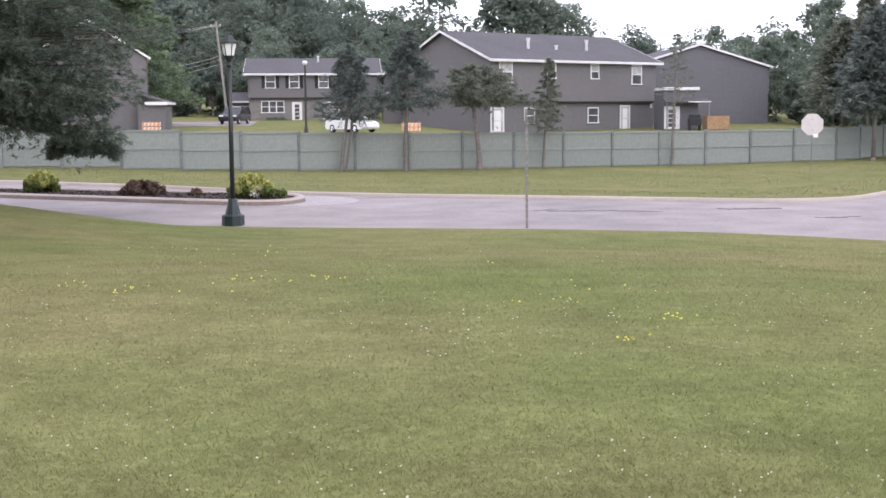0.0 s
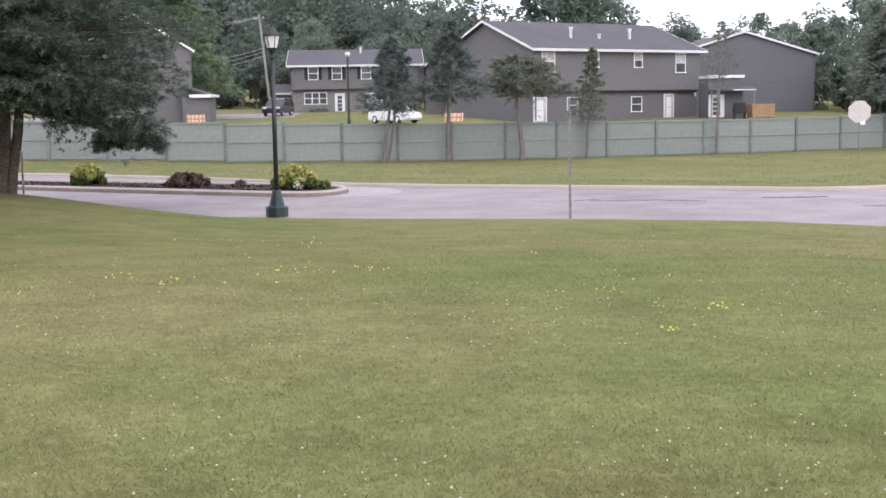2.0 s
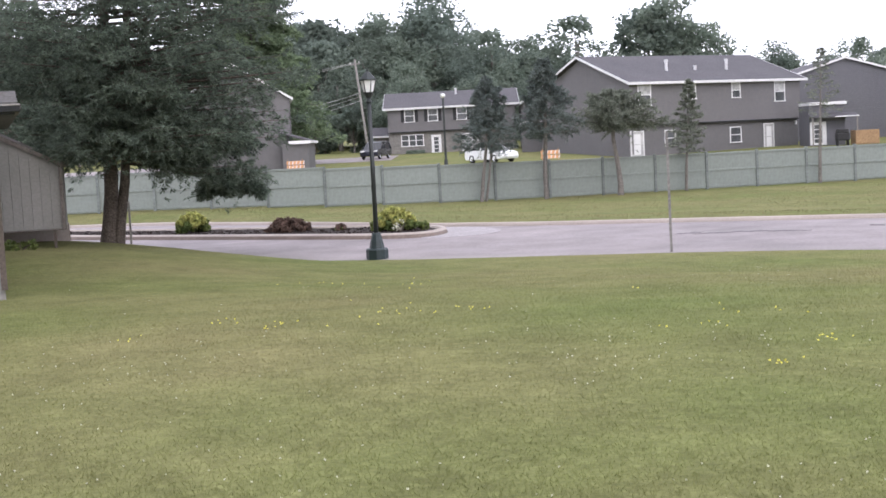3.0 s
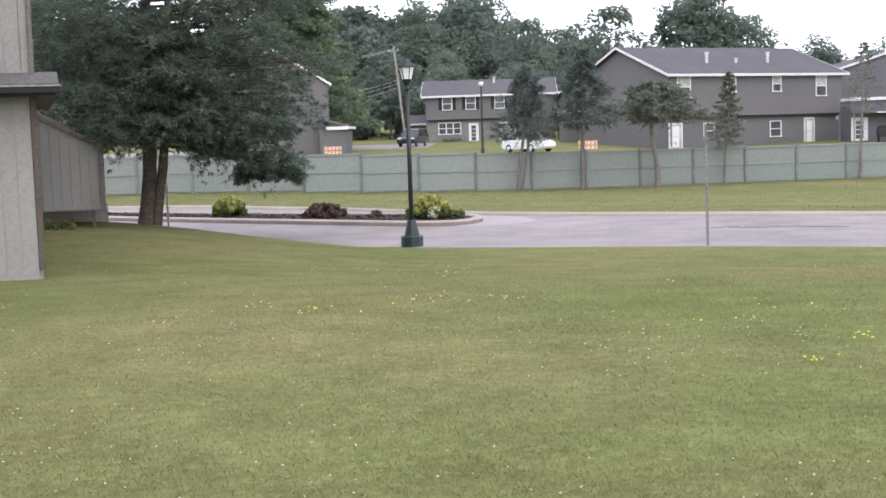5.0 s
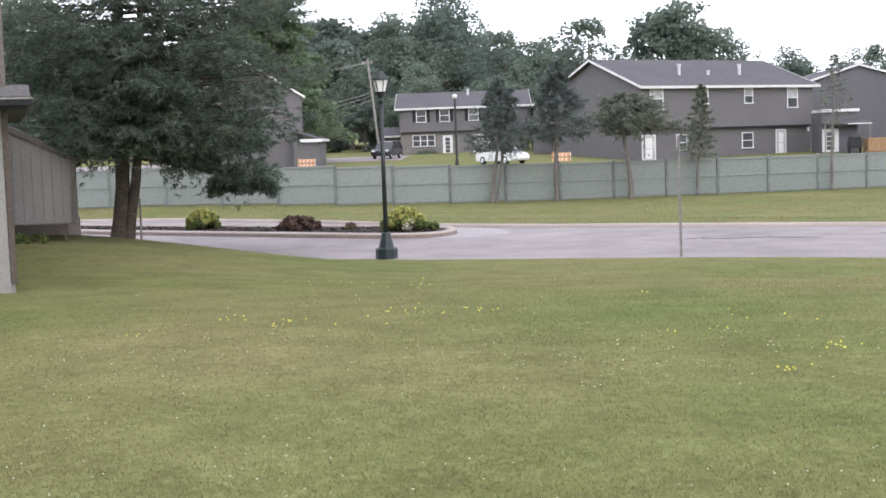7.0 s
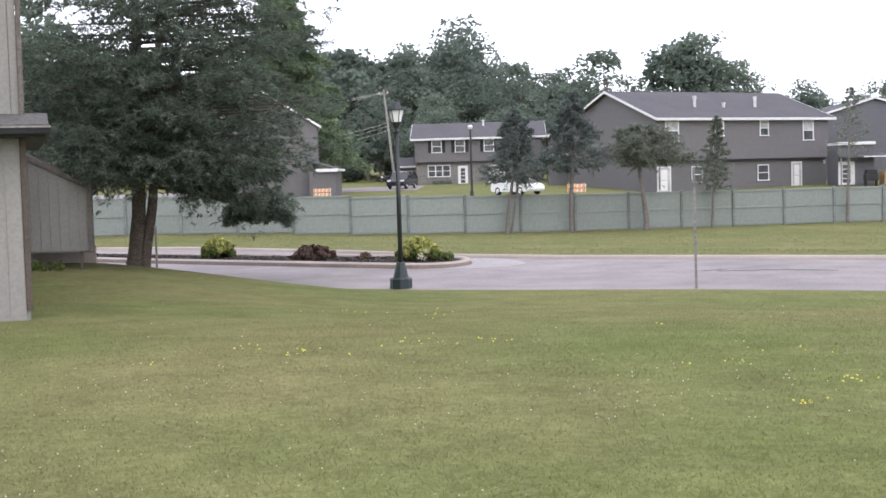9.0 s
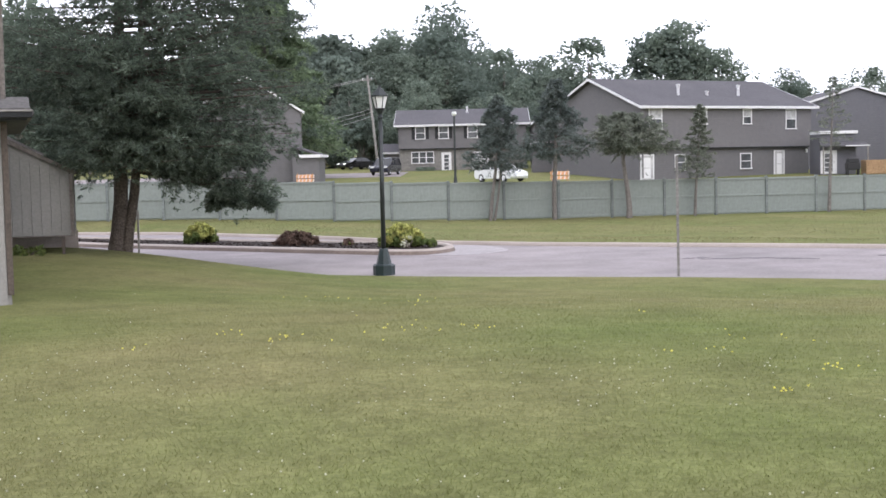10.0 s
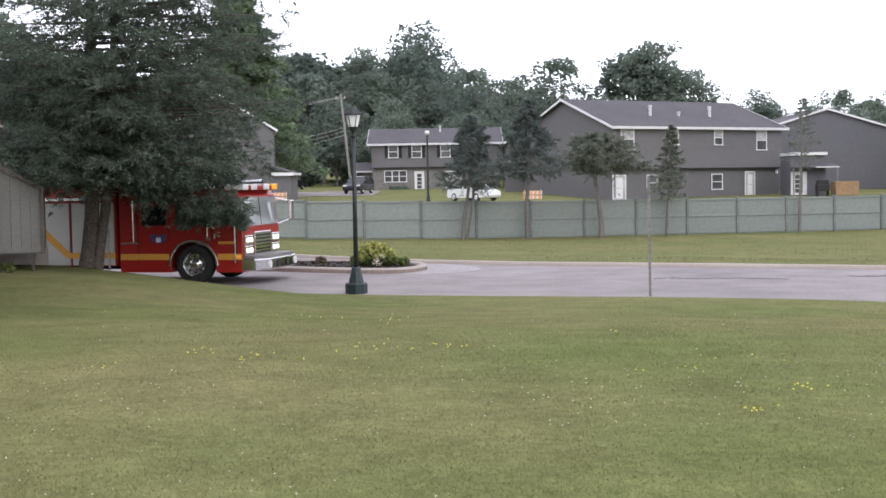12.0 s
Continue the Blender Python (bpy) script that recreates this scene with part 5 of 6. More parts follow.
# ---- small things ----
def build_small():
    x, y = -7.42, 27.6
    z = ground_z(x, y)
    s = thing("garden_stake", pose(x, y, z), "thin weathered wooden stake beside the evergreen trunk", "stake")
    bm = B()
    box(bm, -0.02, 0.02, -0.02, 0.02, -0.2, 1.0, 0.003)
    part("stake_shaft", bm, GUTTER, s)
    bm = B()
    box(bm, -0.06, 0.06, -0.05, 0.05, -0.02, 0.04, 0.01)
    part("foot_block", bm, WHITE, s, "pale foot block")
    # striped barricades behind the fence
    for k, (x, y) in enumerate(((-13.4, 101.5), (6.9, 95.0))):
        b = thing("barricade", pose(x, y, ground_z(x, y), 0, 0, 8 - 14 * k), "orange and white striped wooden barricade", "barricade", "barricades")
        for i, (z0, z1) in enumerate(((0.2, 0.46), (0.52, 0.82))):
            bm = B()
            box(bm, -0.72, 0.72, -0.03 + 0.04 * i, 0.0 + 0.04 * i, z0, z1, 0.008)
            board = part("barricade_board", bm, ORANGE, b, "faded orange board")
            for j in range(5):
                bm = B()
                a = -0.6 + j * 0.3
                prism(bm, [(a, z0 + 0.01), (a + 0.07, z0 + 0.01), (a + 0.15, z1 - 0.01), (a + 0.08, z1 - 0.01)], -0.036 + 0.04 * i, -0.031 + 0.04 * i)
                part("stripe", bm, WHITE, board, "pale stripe")
        for sx in (-0.6, 0.6):
            for sy in (-0.3, 0.35):
                bm = B()
                tube(bm, (sx, sy, -0.05), (sx, 0.0 + 0.03, 0.95), 0.03, 0.03, 6)
                part("leg", bm, TAN, b)
    c = thing("wooden_crate", pose(34.7, 106.5, ground_z(34.7, 106.5) + 0.05), "tan plywood enclosure beside the dark house", "crate")
    for x0, x1, y0, y1 in ((-1.0, 1.0, 0, 0.06), (-1.0, -0.94, 0.06, 1.4), (0.94, 1.0, 0.06, 1.4)):
        bm = B()
        box(bm, x0, x1, y0, y1, 0, 1.2, 0.01)
        part("side_panel", bm, TAN, c)
    for k in range(4):
        bm = B()
        box(bm, -0.98 + k * 0.5, -0.98 + k * 0.5 + 0.46, -0.03, -0.001, 0.05, 1.05 + 0.06 * (k % 2), 0.006)
        part("plank", bm, TAN, c)
    g = thing("barbecue_grill", pose(32.6, 106.6, ground_z(32.6, 106.6)), "dark covered barbecue grill beside the porch", "grill")
    bm = B()
    box(bm, -0.55, 0.55, -0.35, 0.35, 0.45, 1.05, 0.08)
    part("firebox", bm, DARK_PLASTIC, g)
    bm = B()
    prism(bm, [(-0.5, 1.05), (0.5, 1.05), (0.42, 1.4), (-0.42, 1.4)], -0.32, 0.32, bevel=0.05)
    part("lid", bm, DARK_PLASTIC, g)
    for sx in (-0.45, 0.45):
        bm = B()
        box(bm, sx - 0.04, sx + 0.04, -0.3, 0.3, 0, 0.45)
        part("leg", bm, DARK_PLASTIC, g)
    # utility pole and its wires
    px, py = -10.95, 150.5
    z = ground_z(px, py)
    p = thing("utility_pole", pose(px, py, z, 0, -5.4, 0), "weathered grey wooden utility pole", "utility pole")
    bm = B()
    tube(bm, (0, 0, -0.5), (0, 0, 11.4), 0.17, 0.12, 10)
    part("pole", bm, POLE_WOOD, p)
    bm = B()
    box(bm, -0.7, 0.55, -0.16, -0.05, 10.75, 10.86, 0.01)
    part("crossarm", bm, POLE_WOOD, p)
    for sx in (-0.6, 0.45):
        bm = B()
        tube(bm, (sx, -0.1, 10.88), (sx, -0.1, 11.1), 0.05, 0.035, 8)
        part("insulator", bm, LANTERN, p)
    for k, (h, tx, tz) in enumerate(((11.0, -34, 9.5), (10.9, -34, 8.8), (7.3, -30, 4.9), (6.9, -30, 4.2), (6.4, -30, 3.6))):
        a = Vector((px - 0.094 * h, py, z + h))
        b = Vector((tx, py + (2 if tx < 0 else 14), z + tz))
        bm = B()
        last = a
        for i in range(1, 15):
            u = i / 14
            q = a.lerp(b, u) - Vector((0, 0, 1.1 * 4 * u * (1 - u) * 0.6))
            tube(bm, last, q, 0.024, 0.024, 4)
            last = q
        tagged(finish("overhead_wire", bm, WIRE), "thin dark overhead wire from the utility pole", "wire", "overhead wires")
    # bare sapling before the fence
    s = thing("sapling", pose(-10.4, 52.6, ground_z(-10.4, 52.6)), "thin bare sapling before the fence", "sapling")
    bm = B()
    limb(bm, [(0, 0, -0.1), (0.05, 0, 0.6), (0.0, 0, 1.2), (0.12, 0, 1.7)], 0.05, 0.02, 6)
    limb(bm, [(0.03, 0, 0.8), (0.25, 0.05, 1.2)], 0.02, 0.01, 5)
    part("stem", bm, BARK_GREY, s)


build_small()


# ---- vehicles ----
def wheel(parent, x, y, r, w, name="wheel", dual=False):
    """A wheel whose axle lies along y; its parts turn with it."""
    hub = new(name)
    hub.parent = parent
    hub.matrix_local = pose(x, y, r)
    bm = B()
    n = 28
    prof = ((r * 0.6, -w / 2), (r * 0.92, -w / 2), (r, -w * 0.36), (r, w * 0.36), (r * 0.92, w / 2), (r * 0.6, w / 2))
    rings = [[bm.verts.new((a * math.cos(math.tau * k / n), b, a * math.sin(math.tau * k / n))) for k in range(n)] for a, b in prof]
    for i in range(len(rings)):
        j = (i + 1) % len(rings)
        for k in range(n):
            bm.faces.new((rings[i][k], rings[i][(k + 1) % n], rings[j][(k + 1) % n], rings[j][k]))
    part("tyre", bm, TYRE, hub, "black rubber tyre", True)
    sy = -1 if y < 0 else 1
    bm = B()
    dish = ((0.63, 0.5), (0.6, 0.44), (0.52, 0.26), (0.32, 0.2), (0.28, 0.4), (0.17, 0.5), (0.02, 0.52))
    rows = [[bm.verts.new((r * a * math.cos(math.tau * k / n), sy * w * b, r * a * math.sin(math.tau * k / n))) for k in range(n)] for a, b in dish]
    for i in range(len(dish) - 1):
        for k in range(n):
            bm.faces.new((rows[i][k], rows[i][(k + 1) % n], rows[i + 1][(k + 1) % n], rows[i + 1][k]))
    bm.faces.new(rows[-1])
    for k in range(8):
        a = math.tau * k / 8
        tube(bm, (r * 0.24 * math.cos(a), sy * w * 0.4, r * 0.24 * math.sin(a)), (r * 0.24 * math.cos(a), sy * w * 0.5, r * 0.24 * math.sin(a)), r * 0.03, r * 0.025, 6)
    part("rim", bm, CHROME, hub, "bright metal rim")
    for k in range(8):
        a = math.tau * (k + 0.5) / 8
        bm = B()
        tube(bm, (r * 0.42 * math.cos(a), sy * w * 0.2, r * 0.42 * math.sin(a)), (r * 0.42 * math.cos(a), sy * w * 0.26, r * 0.42 * math.sin(a)), r * 0.06, r * 0.06, 8)
        part("rim_hole", bm, TYRE, hub)
    return hub


def car(name, m, label, paint, L, W, H, kind="sedan"):
    """A car: x forward, front axle and rear axle on the ground at z = 0."""
    c = thing(name, m, label, "car")
    if kind == "sedan":
        low = [(-0.5, 0.30), (-0.49, 0.58), (-0.45, 0.66), (-0.30, 0.67), (0.20, 0.66), (0.42, 0.58), (0.485, 0.48), (0.50, 0.30), (0.47, 0.17), (-0.47, 0.17)]
        cab = [(-0.40, 0.655), (-0.24, 0.97), (-0.10, 1.0), (0.06, 0.97), (0.24, 0.655)]
    else:
        low = [(-0.5, 0.32), (-0.5, 0.56), (-0.48, 0.60), (0.22, 0.60), (0.43, 0.56), (0.49, 0.46), (0.50, 0.30), (0.47, 0.18), (-0.47, 0.18)]
        cab = [(-0.485, 0.595), (-0.44, 0.95), (-0.38, 0.99), (0.02, 1.0), (0.10, 0.96), (0.25, 0.595)]
    bm = B()
    prism(bm, [(a * L, b * H) for a, b in low], -W / 2, W / 2, bevel=0.06)
    part("body", bm, paint, c, "", False)
    # glasshouse narrows to the roof
    bm = B()
    top = max(b for _, b in cab)
    rows = []
    for sgn in (-1, 1):
        rows.append([bm.verts.new((a * L, sgn * (W / 2 - 0.05 - 0.16 * (b - cab[0][1]) / (top - cab[0][1])), b * H)) for a, b in cab])
    bm.faces.new(rows[0])
    bm.faces.new(rows[1][::-1])
    for i in range(len(cab)):
        j = (i + 1) % len(cab)
        bm.faces.new((rows[0][i], rows[0][j], rows[1][j], rows[1][i]))
    part("windows", bm, DARK_GLASS, c, "dark window glass")
    up = [p for p in cab if p[1] > cab[0][1] + 0.25]
    bm = B()
    prism(bm, [(a * L, b * H - 0.02) for a, b in up] + [(a * L, b * H + 0.035) for a, b in up[::-1]], -W / 2 + 0.19, W / 2 - 0.19, bevel=0.012)
    part("roof", bm, paint, c)
    for sgn in (-1, 1):
        for (a0, b0), (a1, b1) in ((cab[0], up[0]), (cab[-1], up[-1]), ((-0.06, cab[0][1]), (-0.07, 0.99))):
            bm = B()
            w0 = lambda b: W / 2 - 0.035 - 0.16 * (b - cab[0][1]) / (top - cab[0][1])
            tube(bm, (a0 * L, sgn * w0(b0), b0 * H), (a1 * L, sgn * w0(b1), b1 * H), 0.045, 0.04, 6)
            part("pillar", bm, paint, c)
        bm = B()
        box(bm, 0.455 * L, 0.492 * L, sgn * W * 0.36 - 0.2, sgn * W * 0.36 + 0.2, 0.42 * H, 0.52 * H, 0.03)
        part("headlight", bm, HEADLIGHT if kind == "lit" or name == "black_car" else LANTERN, c, "clear headlight")
        bm = B()
        box(bm, -0.505 * L, -0.47 * L, sgn * W * 0.38 - 0.16, sgn * W * 0.38 + 0.16, 0.44 * H, 0.56 * H, 0.02)
        part("tail_light", bm, RED_LENS, c, "red tail light")
        bm = B()
        box(bm, 0.17 * L, 0.20 * L, sgn * (W / 2 + 0.02), sgn * (W / 2 + 0.18), 0.64 * H, 0.73 * H, 0.0)
        part("wing_mirror", bm, paint, c)
        if kind != "sedan":
            bm = B()
            tube(bm, (-0.36 * L, sgn * (W / 2 - 0.26), H + 0.07), (0.0, sgn * (W / 2 - 0.26), H + 0.07), 0.025, 0.025, 6)
            part("roof_rail", bm, GALV, c)
    bm = B()
    box(bm, -0.51 * L, -0.49 * L, -0.26, 0.26, 0.44 * H, 0.51 * H, 0.0)
    part("number_plate", bm, WHITE, c, "blank pale number plate")
    r = 0.32 if kind == "sedan" else 0.36
    hubs = [wheel(c, sx * L, sy * (W / 2 - 0.09), r, 0.2) for sx in (0.31, -0.30) for sy in (-1, 1)]
    return c, hubs, r


def fire_engine():
    t = thing("fire_engine", pose(-5.9, 31.8, 0), "red fire engine with gold stripe and chrome bumper", "fire engine")
    hw = 1.2
    # cab with wheel arch cut out of its side profile
    arch = [(0.56 * math.cos(a), 0.42 + 0.56 * math.sin(a)) for a in [math.pi * k / 12 for k in range(13)]]
    prof = [(-1.83, 0.27), (-1.83, 2.50), (-0.15, 2.50), (0.05, 2.44), (0.30, 2.20), (1.0, 2.14), (1.12, 2.02), (1.20, 1.28), (1.20, 0.27), (0.56, 0.27)] + arch + [(-0.56, 0.27)]
    bm = B()
    prism(bm, prof, -hw, hw)
    cab = part("cab", bm, RED, t, "glossy red crew cab")
    for y in (-hw - 0.004, hw - 0.001):
        sg = -1 if y < 0 else 1
        for a, b, c0, c1 in ((-1.28, -0.66, 1.36, 1.80), (-0.42, 0.28, 1.36, 1.84), (0.56, 0.98, 1.36, 1.92)):
            bm = B()
            box(bm, a, b, y, y + 0.005, c0, c1, 0.0)
            part("side_window", bm, DARK_GLASS, cab, "dark side window")
            bm = B()
            for q in ((a - 0.03, a, c0 - 0.03, c1 + 0.03), (b, b + 0.03, c0 - 0.03, c1 + 0.03), (a, b, c0 - 0.03, c0), (a, b, c1, c1 + 0.03)):
                box(bm, q[0], q[1], y - 0.004, y + 0.009, q[2], q[3])
            part("window_frame", bm, RED, cab)
        for x in (-1.38, -0.58, 0.46, 1.06):
            bm = B()
            box(bm, x - 0.008, x + 0.008, y - 0.001, y + 0.006, 0.5 if abs(x) > 0.6 else 1.0, 2.1)
            part("door_seam", bm, TYRE, cab)
        for x, z0, z1 in ((-1.46, 0.98, 1.95), (0.38, 1.05, 1.75), (1.05, 0.5, 1.75)):
            bm = B()
            tube(bm, (x, y + sg * 0.05, z0), (x, y + sg * 0.05, z1), 0.018, 0.018, 8)
            part("grab_rail", bm, CHROME, cab, "polished grab rail")
        bm = B()
        box(bm, -1.80, -1.36, y - 0.02, y + 0.025, 0.93, 0.97, 0.008)
        part("step_rail", bm, CHROME, cab, "polished step rail")
        for a, b in ((-1.83, -0.60), (0.60, 1.19)):
            bm = B()
            box(bm, a, b, y - 0.003, y + 0.008, 0.56, 0.70)
            part("stripe", bm, GOLD, cab, "gold stripe")
        bm = B()
        n = 18
        for k in range(n):
            a0, a1 = math.pi * (k + 0.4) / (n + 0) - 0.06, math.pi * (k + 1.4) / n - 0.06
            tube(bm, (0.585 * math.cos(a0), y + sg * 0.012, 0.42 + 0.585 * math.sin(a0)), (0.585 * math.cos(a1), y + sg * 0.012, 0.42 + 0.585 * math.sin(a1)), 0.035, 0.035, 6)
        part("wheel_arch", bm, CHROME, cab, "chrome wheel arch")
        bm = B()
        prism(bm, [(-1.02, 0.98), (-0.86, 0.93), (-0.70, 0.98), (-0.66, 1.16), (-0.86, 1.12), (-1.08, 1.16)], y - 0.003, y + 0.008)
        badge = part("door_badge", bm, BADGE, cab, "blue door badge")
        bm = B()
        box(bm, -0.92, -0.80, y - 0.005, y + 0.01, 0.97, 1.08)
        part("badge_centre", bm, WHITE, badge)
        bm = B()
        box(bm, 0.62, 1.0, y - 0.003, y + 0.008, 0.92, 0.98)
        part("lettering_bar", bm, GOLD, cab)
        bm = B()
        box(bm, 1.04, 1.17, y - 0.01, y + 0.012, 0.60, 0.67, 0.0)
        part("marker_lamp", bm, AMBER, cab, "amber marker lamp")
        # mirrors
        for x0, z0, x1, z1 in ((1.08, 1.95, 1.42, 1.85), (1.18, 1.30, 1.44, 1.42)):
            part("mirror_arm", tube(B(), (x0, y, z0), (x1, y + sg * 0.28, z1), 0.022, 0.022, 6), CHROME, cab)
        bm = B()
        box(bm, 1.40, 1.48, y + sg * 0.28 - 0.11, y + sg * 0.28 + 0.11, 1.40, 1.88, 0.02)
        part("mirror", bm, CHROME, cab, "bright mirror housing")
    # front
    for y0, y1 in ((-hw + 0.1, -0.03), (0.03, hw - 0.1)):
        bm = B()
        prism(bm, [(1.205, 1.32), (1.220, 1.32), (1.152, 1.98), (1.137, 1.98)], y0, y1)
        part("windshield", bm, WINDSHIELD, cab, "large reflective windshield pane, sky reflection partly in its colour")
    bm = B()
    box(bm, 1.19, 1.26, -0.52, 0.52, 0.62, 1.18, 0.02)
    grille = part("grille", bm, CHROME, cab, "chrome grille")
    for k in range(6):
        bm = B()
        box(bm, 1.255, 1.272, -0.46, 0.46, 0.67 + 0.08 * k, 0.705 + 0.08 * k)
        part("grille_slat", bm, TYRE, grille)
    for sy in (-1, 1):
        for z in (0.76, 1.0):
            bm = B()
            box(bm, 1.19, 1.25, sy * 0.86 - 0.24, sy * 0.86 + 0.24, z - 0.11, z + 0.11, 0.02)
            bez = part("headlight_bezel", bm, CHROME, cab)
            for o in (-0.11, 0.11):
                bm = B()
                tube(bm, (1.24, sy * 0.86 + o, z), (1.275, sy * 0.86 + o, z), 0.065, 0.055, 12)
                part("headlight", bm, HEADLIGHT, bez, "lit headlight")
    bm = B()
    prism(bm, [(1.15, -hw), (1.5, -hw), (1.74, -hw + 0.3), (1.74, hw - 0.3), (1.5, hw), (1.15, hw)], 0.30, 0.58, "xy", 0.03)
    bumper = part("bumper", bm, CHROME, t, "wide chrome front bumper")
    bm = B()
    prism(bm, [(1.2, -hw + 0.05), (1.48, -hw + 0.05), (1.69, -hw + 0.32), (1.69, hw - 0.32), (1.48, hw - 0.05), (1.2, hw - 0.05)], 0.58, 0.64, "xy")
    part("bumper_deck", bm, GALV, bumper)
    for y in (-0.85, -0.3, 0.3, 0.85):
        bm = B()
        tube(bm, (1.64, y, 0.44), (1.76, y, 0.44), 0.10, 0.09, 12)
        part("bumper_lamp", bm, DARK_PLASTIC if abs(y) < 0.5 else LANTERN, bumper)
    # light bar and roof
    bm = B()
    box(bm, 0.62, 1.20, -1.05, 1.05, 2.14, 2.26, 0.03)
    part("light_bar", bm, RED_LENS, cab, "red light bar")
    for y in (-0.95, -0.4, 0.4, 0.95):
        bm = B()
        box(bm, 0.76, 1.23, y - 0.17, y + 0.17, 2.15, 2.29, 0.03)
        part("light_pod", bm, AMBER if y > 0.6 else LANTERN, cab)
    # white cap on the raised cab roof
    bm = B()
    prism(bm, [(-1.80, 2.503), (-0.15, 2.503), (0.05, 2.443), (0.29, 2.214), (0.29, 2.235), (0.06, 2.465), (-0.14, 2.525), (-1.80, 2.525)], -hw + 0.06, hw - 0.06)
    part("roof_cap", bm, CAR_WHITE, cab, "white raised roof cap")
    # white side panels paint the sky glare on the raised roof's red edges
    for y in (-hw - 0.006, hw - 0.001):
        bm = B()
        prism(bm, [(-1.83, 2.38), (-1.83, 2.6), (-0.12, 2.6), (0.08, 2.52), (0.38, 2.24), (0.38, 2.205), (0.2, 2.205), (-0.08, 2.36)], y, y + 0.007)
        part("roof_side_glare", bm, CAR_WHITE, cab, "raised roof side painted white for sky glare")
    for y in (-0.7, 0.7):
        bm = B()
        tube(bm, (0.45, y, 2.3), (1.0, y, 2.3), 0.07, 0.1, 12)
        part("air_horn", bm, CHROME, cab, "chrome air horn")
    # body behind the cab
    bm = B()
    box(bm, -7.2, -1.92, -hw, hw, 1.92, 2.62, 0.03)
    box(bm, -7.2, -1.92, -hw + 0.03, hw - 0.03, 0.42, 1.92)
    box(bm, -7.2, -6.5, -hw, hw, 0.35, 1.92, 0.02)
    body = part("body", bm, RED, t, "red equipment body")
    for y in (-hw - 0.01, hw - 0.03):
        for a, b in ((-3.05, -1.98), (-4.15, -3.12), (-6.42, -5.6)):
            bm = B()
            box(bm, a, b, y, y + 0.04, 0.44, 1.90)
            part("roller_door", bm, ROLLUP, body, "silver roller door")
        bm = B()
        box(bm, -5.55, -4.2, y, y + 0.04, 1.05, 1.90)
        part("roller_door", bm, ROLLUP, body, "silver roller door")
        bm = B()
        prism(bm, [(-3.9, 1.28), (-3.72, 1.28), (-3.12, 0.74), (-1.95, 0.74), (-1.95, 0.60), (-3.2, 0.60), (-3.8, 1.13), (-3.9, 1.13)], y - 0.004 if y < 0 else y + 0.036, y if y < 0 else y + 0.046)
        part("zigzag_stripe", bm, GOLD, body, "gold zigzag stripe")
        bm = B()
        box(bm, -7.1, -2.0, y - 0.005, y + 0.045, 1.96, 2.02)
        part("trim_strip", bm, CHROME, body)
    bm = B()
    box(bm, -1.92, -1.83, -1.0, 1.0, 0.4, 2.1)
    part("cab_gap", bm, TYRE, body)
    ladder = part("ladder_rail", tube(B(), (-7.0, -0.95, 2.78), (-1.3, -0.95, 2.78), 0.045, 0.045, 8), LANTERN, t, "pale ladder on the roof")
    part("ladder_rail", tube(B(), (-7.0, -0.45, 2.78), (-1.3, -0.45, 2.78), 0.045, 0.045, 8), LANTERN, t)
    for k in range(17):
        part("rung", tube(B(), (-6.8 + k * 0.33, -0.95, 2.78), (-6.8 + k * 0.33, -0.45, 2.78), 0.022, 0.022, 6), LANTERN, ladder)
    for x in (-6.4, -4.2, -2.1):
        bm = B()
        box(bm, x - 0.05, x + 0.05, -1.0, 0.4, 2.60, 2.74)
        part("ladder_bracket", bm, GALV, t)
    bm = B()
    box(bm, -6.6, -2.4, 0.0, 1.0, 2.6, 2.78, 0.05)
    part("hose_cover", bm, WHITE, t, "white hose bed cover")
    bm = B()
    box(bm, -7.1, 1.1, -0.5, 0.5, 0.30, 0.52)
    part("chassis", bm, TYRE, t)
    hubs = [wheel(t, x, sy * (hw - 0.16), 0.45, 0.30) for x in (0.0, -4.9) for sy in (-1, 1)]
    return t, hubs, 0.45


engine, engine_wheels, engine_r = fire_engine()
engine.scale = (1.02, 1.02, 1.02)
suv = car("parked_suv", pose(-8.3, 124, ground_z(-8.3, 124) + 0.03, 0, 0, -104), "dark blue parked estate car on the drive", CAR_DARK, 4.7, 1.85, 1.68, "estate")[0]
white_car = car("white_car", pose(2.46, 97, ground_z(2.46, 97) + 0.02, 0, 0, -52), "white parked saloon car behind the fence", CAR_WHITE, 4.5, 1.8, 1.45)[0]
black_car, black_wheels, black_r = car("black_car", pose(-14, 152, ground_z(-14, 152)), "black saloon car driving with lit headlights", CAR_BLACK, 4.5, 1.8, 1.45)


# ---- grass, clover and dandelions ----
def scatter(rng, n, y0, y1, power):
    y = y0 + (y1 - y0) * rng.rand(n) ** power
    x = (rng.rand(n) * 2 - 1) * (1.2 + y * 0.50) + y * 0.04
    keep = y < near_edge(x) - 0.1
    x, y = x[keep], y[keep]
    return x, y, lawn_z(x, y)


def blades(rng, x, y, z, h, w):
    n = len(x)
    a = rng.rand(n) * 6.283
    hh = h * (0.5 + 0.9 * rng.rand(n))
    lean = rng.normal(size=(n, 2)) * hh[:, None] * 1.1
    c, s = np.cos(a) * w, np.sin(a) * w
    V = np.stack([np.stack([x - c, y - s, z - 0.01], 1), np.stack([x + c, y + s, z - 0.01], 1), np.stack([x + lean[:, 0], y + lean[:, 1], z + hh], 1)], 1).reshape(-1, 3)
    return V, np.arange(3 * n).reshape(-1, 3)


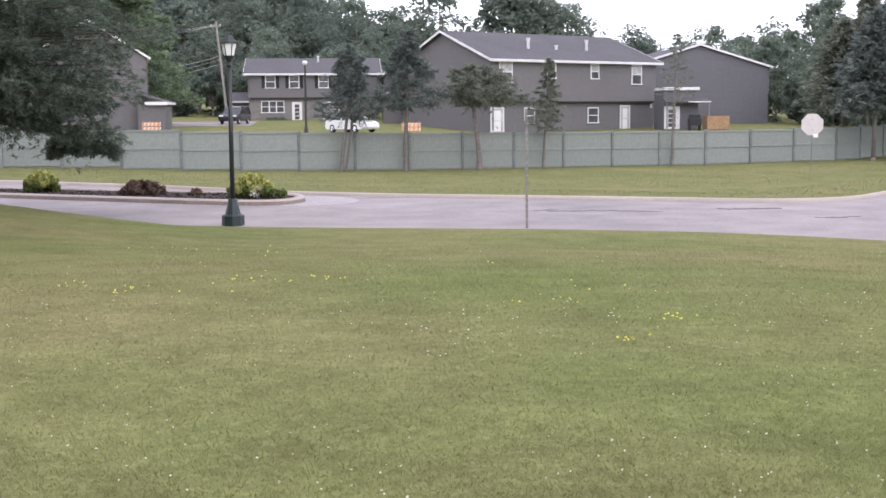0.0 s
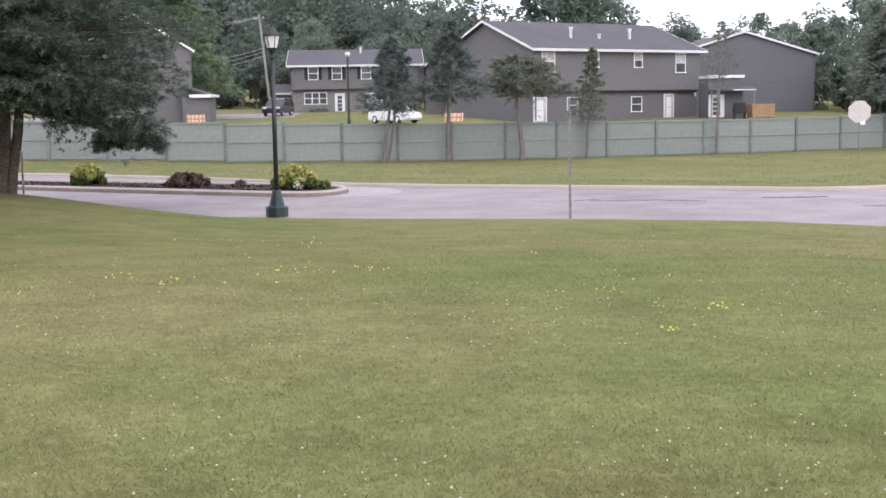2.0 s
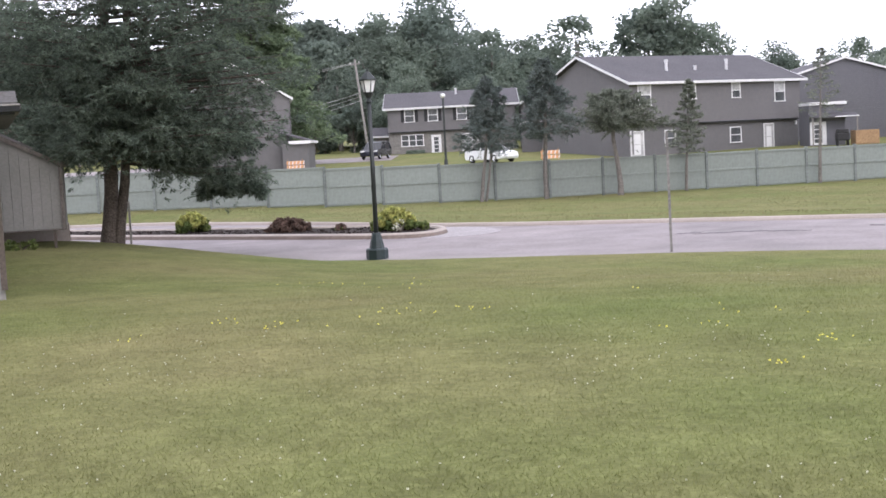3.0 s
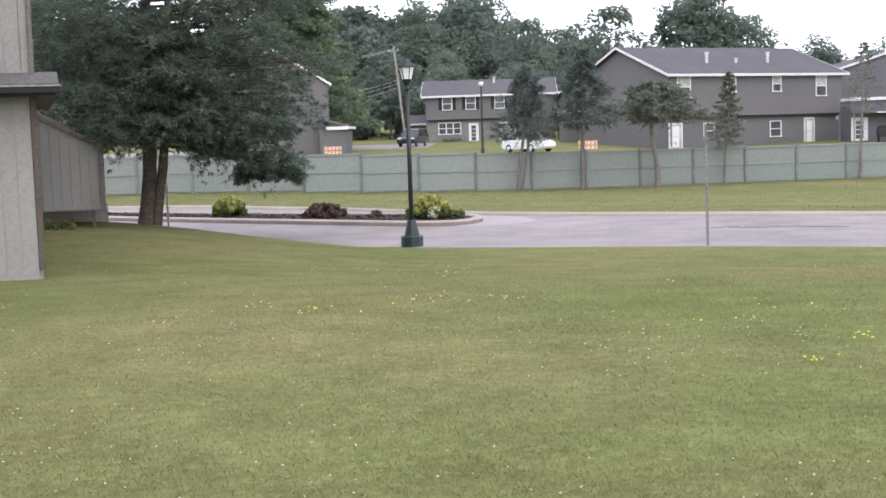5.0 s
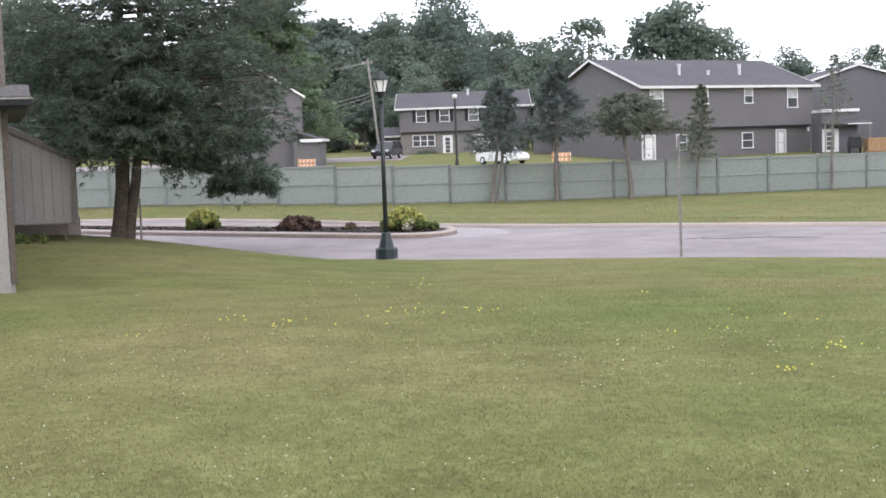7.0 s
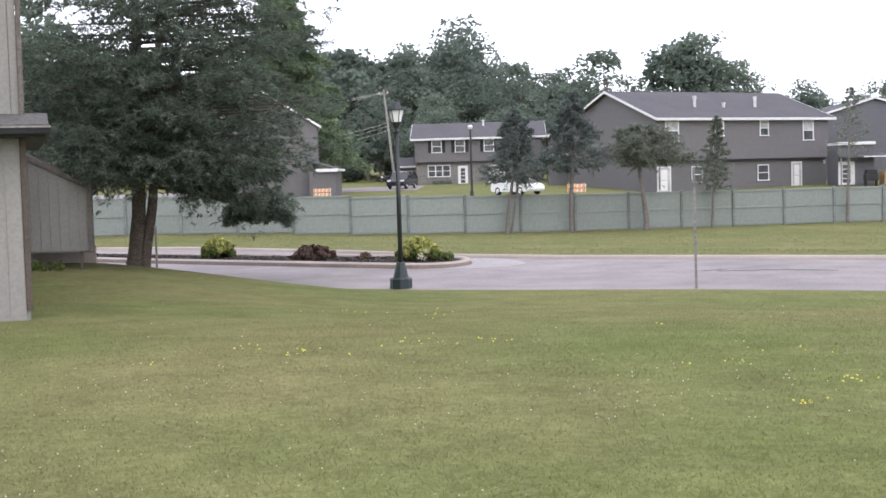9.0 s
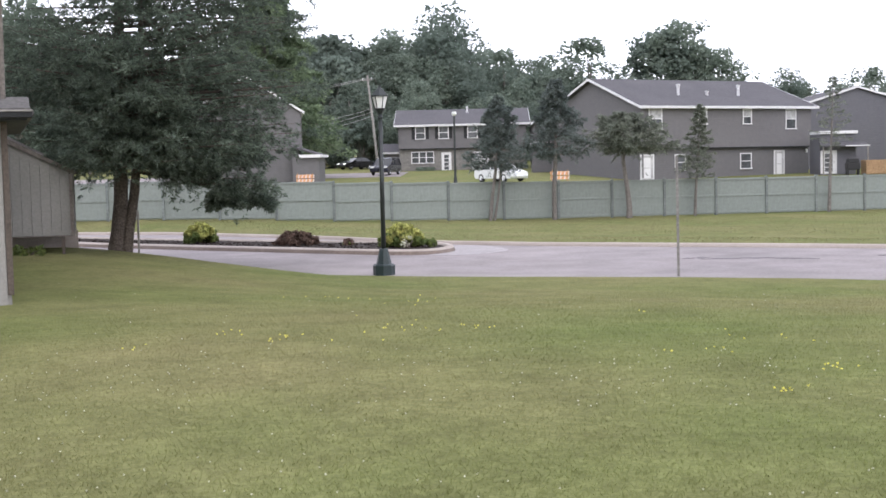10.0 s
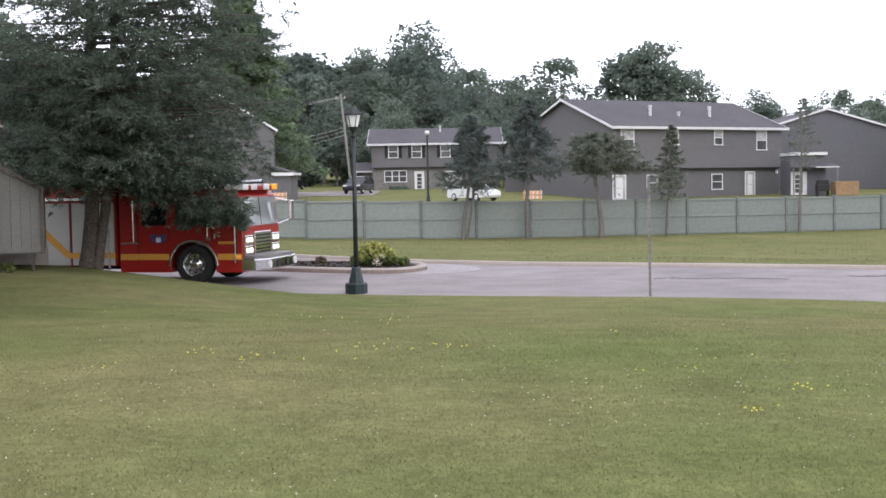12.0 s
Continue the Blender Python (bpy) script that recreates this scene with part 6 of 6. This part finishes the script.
def build_grass():
    rng = np.random.RandomState(8)
    V, F = blades(rng, *scatter(rng, 420000, 4.0, 25.0, 1.7), 0.018, 0.0032)
    V2, F2 = blades(rng, *scatter(rng, 60000, 9.0, 27.0, 0.75), 0.011, 0.006)
    tagged(array_mesh("grass", np.concatenate([V, V2]), np.concatenate([F, F2 + len(V)]), BLADE), "short mown lawn grass with dry blades", "grass", kind="stuff")
    # verge grass before the fence
    n = 60000
    x = rng.uniform(-24, 34, n)
    y = far_kerb(x) + 0.1 + rng.rand(n) * np.minimum(22, 58 - far_kerb(x))
    V, F = blades(rng, x, y, far_z(x, y), 0.026, 0.016)
    tagged(array_mesh("verge_grass", V, F, VERGE), "longer verge grass before the fence", "grass", kind="stuff")
    # clover heads: crossed little petals
    for nm, mat, spots, size, label in (
        ("clover_flowers", CLOVER, scatter(rng, 900, 4.2, 11, 1.0), 0.0055, "small white clover flowers in the lawn"),
        ("clover_flowers", CLOVER, scatter(rng, 90, 11, 20, 1.0), 0.006, "small white clover flowers in the lawn"),
    ):
        x, y, z = spots
        patch = np.array([noise.noise(Vector((a * 0.5, b * 0.5, 3.0))) for a, b in zip(x, y)])
        k = patch + rng.rand(len(x)) * 0.6 > 0.12
        C = np.stack([x[k], y[k], z[k] + 0.035], 1)
        V, F = leaf_cards(rng, C, size, size * 0.8, 7, 0.8)
        tagged(array_mesh(nm, V, F, mat), label, "flowers", kind="stuff")
    C = []
    for cx, cy, n, sp in ((2.68, 9.22, 8, 0.06), (2.11, 8.28, 7, 0.08), (-1.8, 11.3, 4, 0.06), (-1.73, 11.6, 5, 0.08), (0.08, 12.43, 5, 0.1), (-0.43, 12.46, 7, 0.22), (-0.85, 12.35, 6, 0.2), (-2.38, 12.02, 5, 0.09), (-3.05, 11.0, 4, 0.1), (-2.1, 18.0, 6, 0.3), (-1.1, 16.9, 9, 0.5), (2.08, 10.27, 4, 0.06), (1.65, 10.22, 2, 0.05), (2.0, 14.4, 3, 0.1), (2.66, 11.0, 7, 0.3), (2.86, 5.2, 9, 0.05), (-1.6, 12.5, 4, 0.5)):
        for _ in range(n):
            x, y = cx + rng.normal() * sp, cy + rng.normal() * sp * 1.4
            C.append((x, y, float(lawn_z(x, y)) + 0.045))
    V, F = leaf_cards(rng, np.array(C), 0.0085, 0.008, 8, 0.5)
    tagged(array_mesh("dandelion_flowers", V, F, DANDELION), "yellow dandelion flowers in the lawn", "flowers", kind="stuff")


build_grass()


# ---- what moves ----
ENGINE_ROAD = ((-140, 48.5), (-60, 46.5), (-35, 41.3), (-20, 34.9), (-12.4, 32.1), (-9.03, 31.2), (-5.49, 30.36), (-1, 29.35), (6, 27.2))


def spline(points, per=60):
    out = []
    for i in range(len(points) - 1):
        p0, p1, p2, p3 = (Vector(points[max(0, min(len(points) - 1, i + k))]) for k in (-1, 0, 1, 2))
        for k in range(per):
            t = k / per
            out.append(0.5 * (2 * p1 + (p2 - p0) * t + (2 * p0 - 5 * p1 + 4 * p2 - p3) * t * t + (3 * p1 - p0 - 3 * p2 + p3) * t**3))
    return np.array([tuple(v) for v in out])


def drive(ob, hubs, r, way, s_of_t, lift):
    """Keys a vehicle along a way, and its wheels by the ground covered."""
    run = np.r_[0, np.cumsum(np.linalg.norm(np.diff(way, axis=0), axis=1))]
    place = lambda s: np.array([np.interp(s, run, way[:, 0]), np.interp(s, run, way[:, 1])])
    rows, turns = [], []
    for k in range(181):
        t = k / 15
        s = s_of_t(t)
        p, q = place(s), place(s + 0.4)
        a = math.degrees(math.atan2(q[1] - p[1], q[0] - p[0]))
        rows.append((t, pose(p[0], p[1], lift(*p), 0, 0, a)))
        turns.append((t, math.degrees(s / r)))
    walk(ob, rows)
    for h in hubs:
        home = h.matrix_basis.copy()
        walk(h, [(t, home @ pose(0, 0, 0, 0, a % 360, 0)) for t, a in turns])


def motions():
    way = spline(ENGINE_ROAD)
    s_end = float(np.interp(-5.6, way[:, 0], np.r_[0, np.cumsum(np.linalg.norm(np.diff(way, axis=0), axis=1))]))
    drive(engine, engine_wheels, engine_r * 1.02, way, lambda t: s_end - 7.5 * (12 - t), lambda x, y: 0.03)
    way = spline(((24, 155), (4, 155), (-10.6, 153.4), (-14.0, 151.8), (-15.4, 149.6), (-17.6, 146.6), (-20.5, 143.5), (-26, 139)))
    drive(black_car, black_wheels, black_r, way, lambda t: 38.3 + 3.6 * (t - 10) if t > 10 else 38.3 - 3.6 * (10 - t), lambda x, y: ground_z(x, y) + 0.02)


motions()
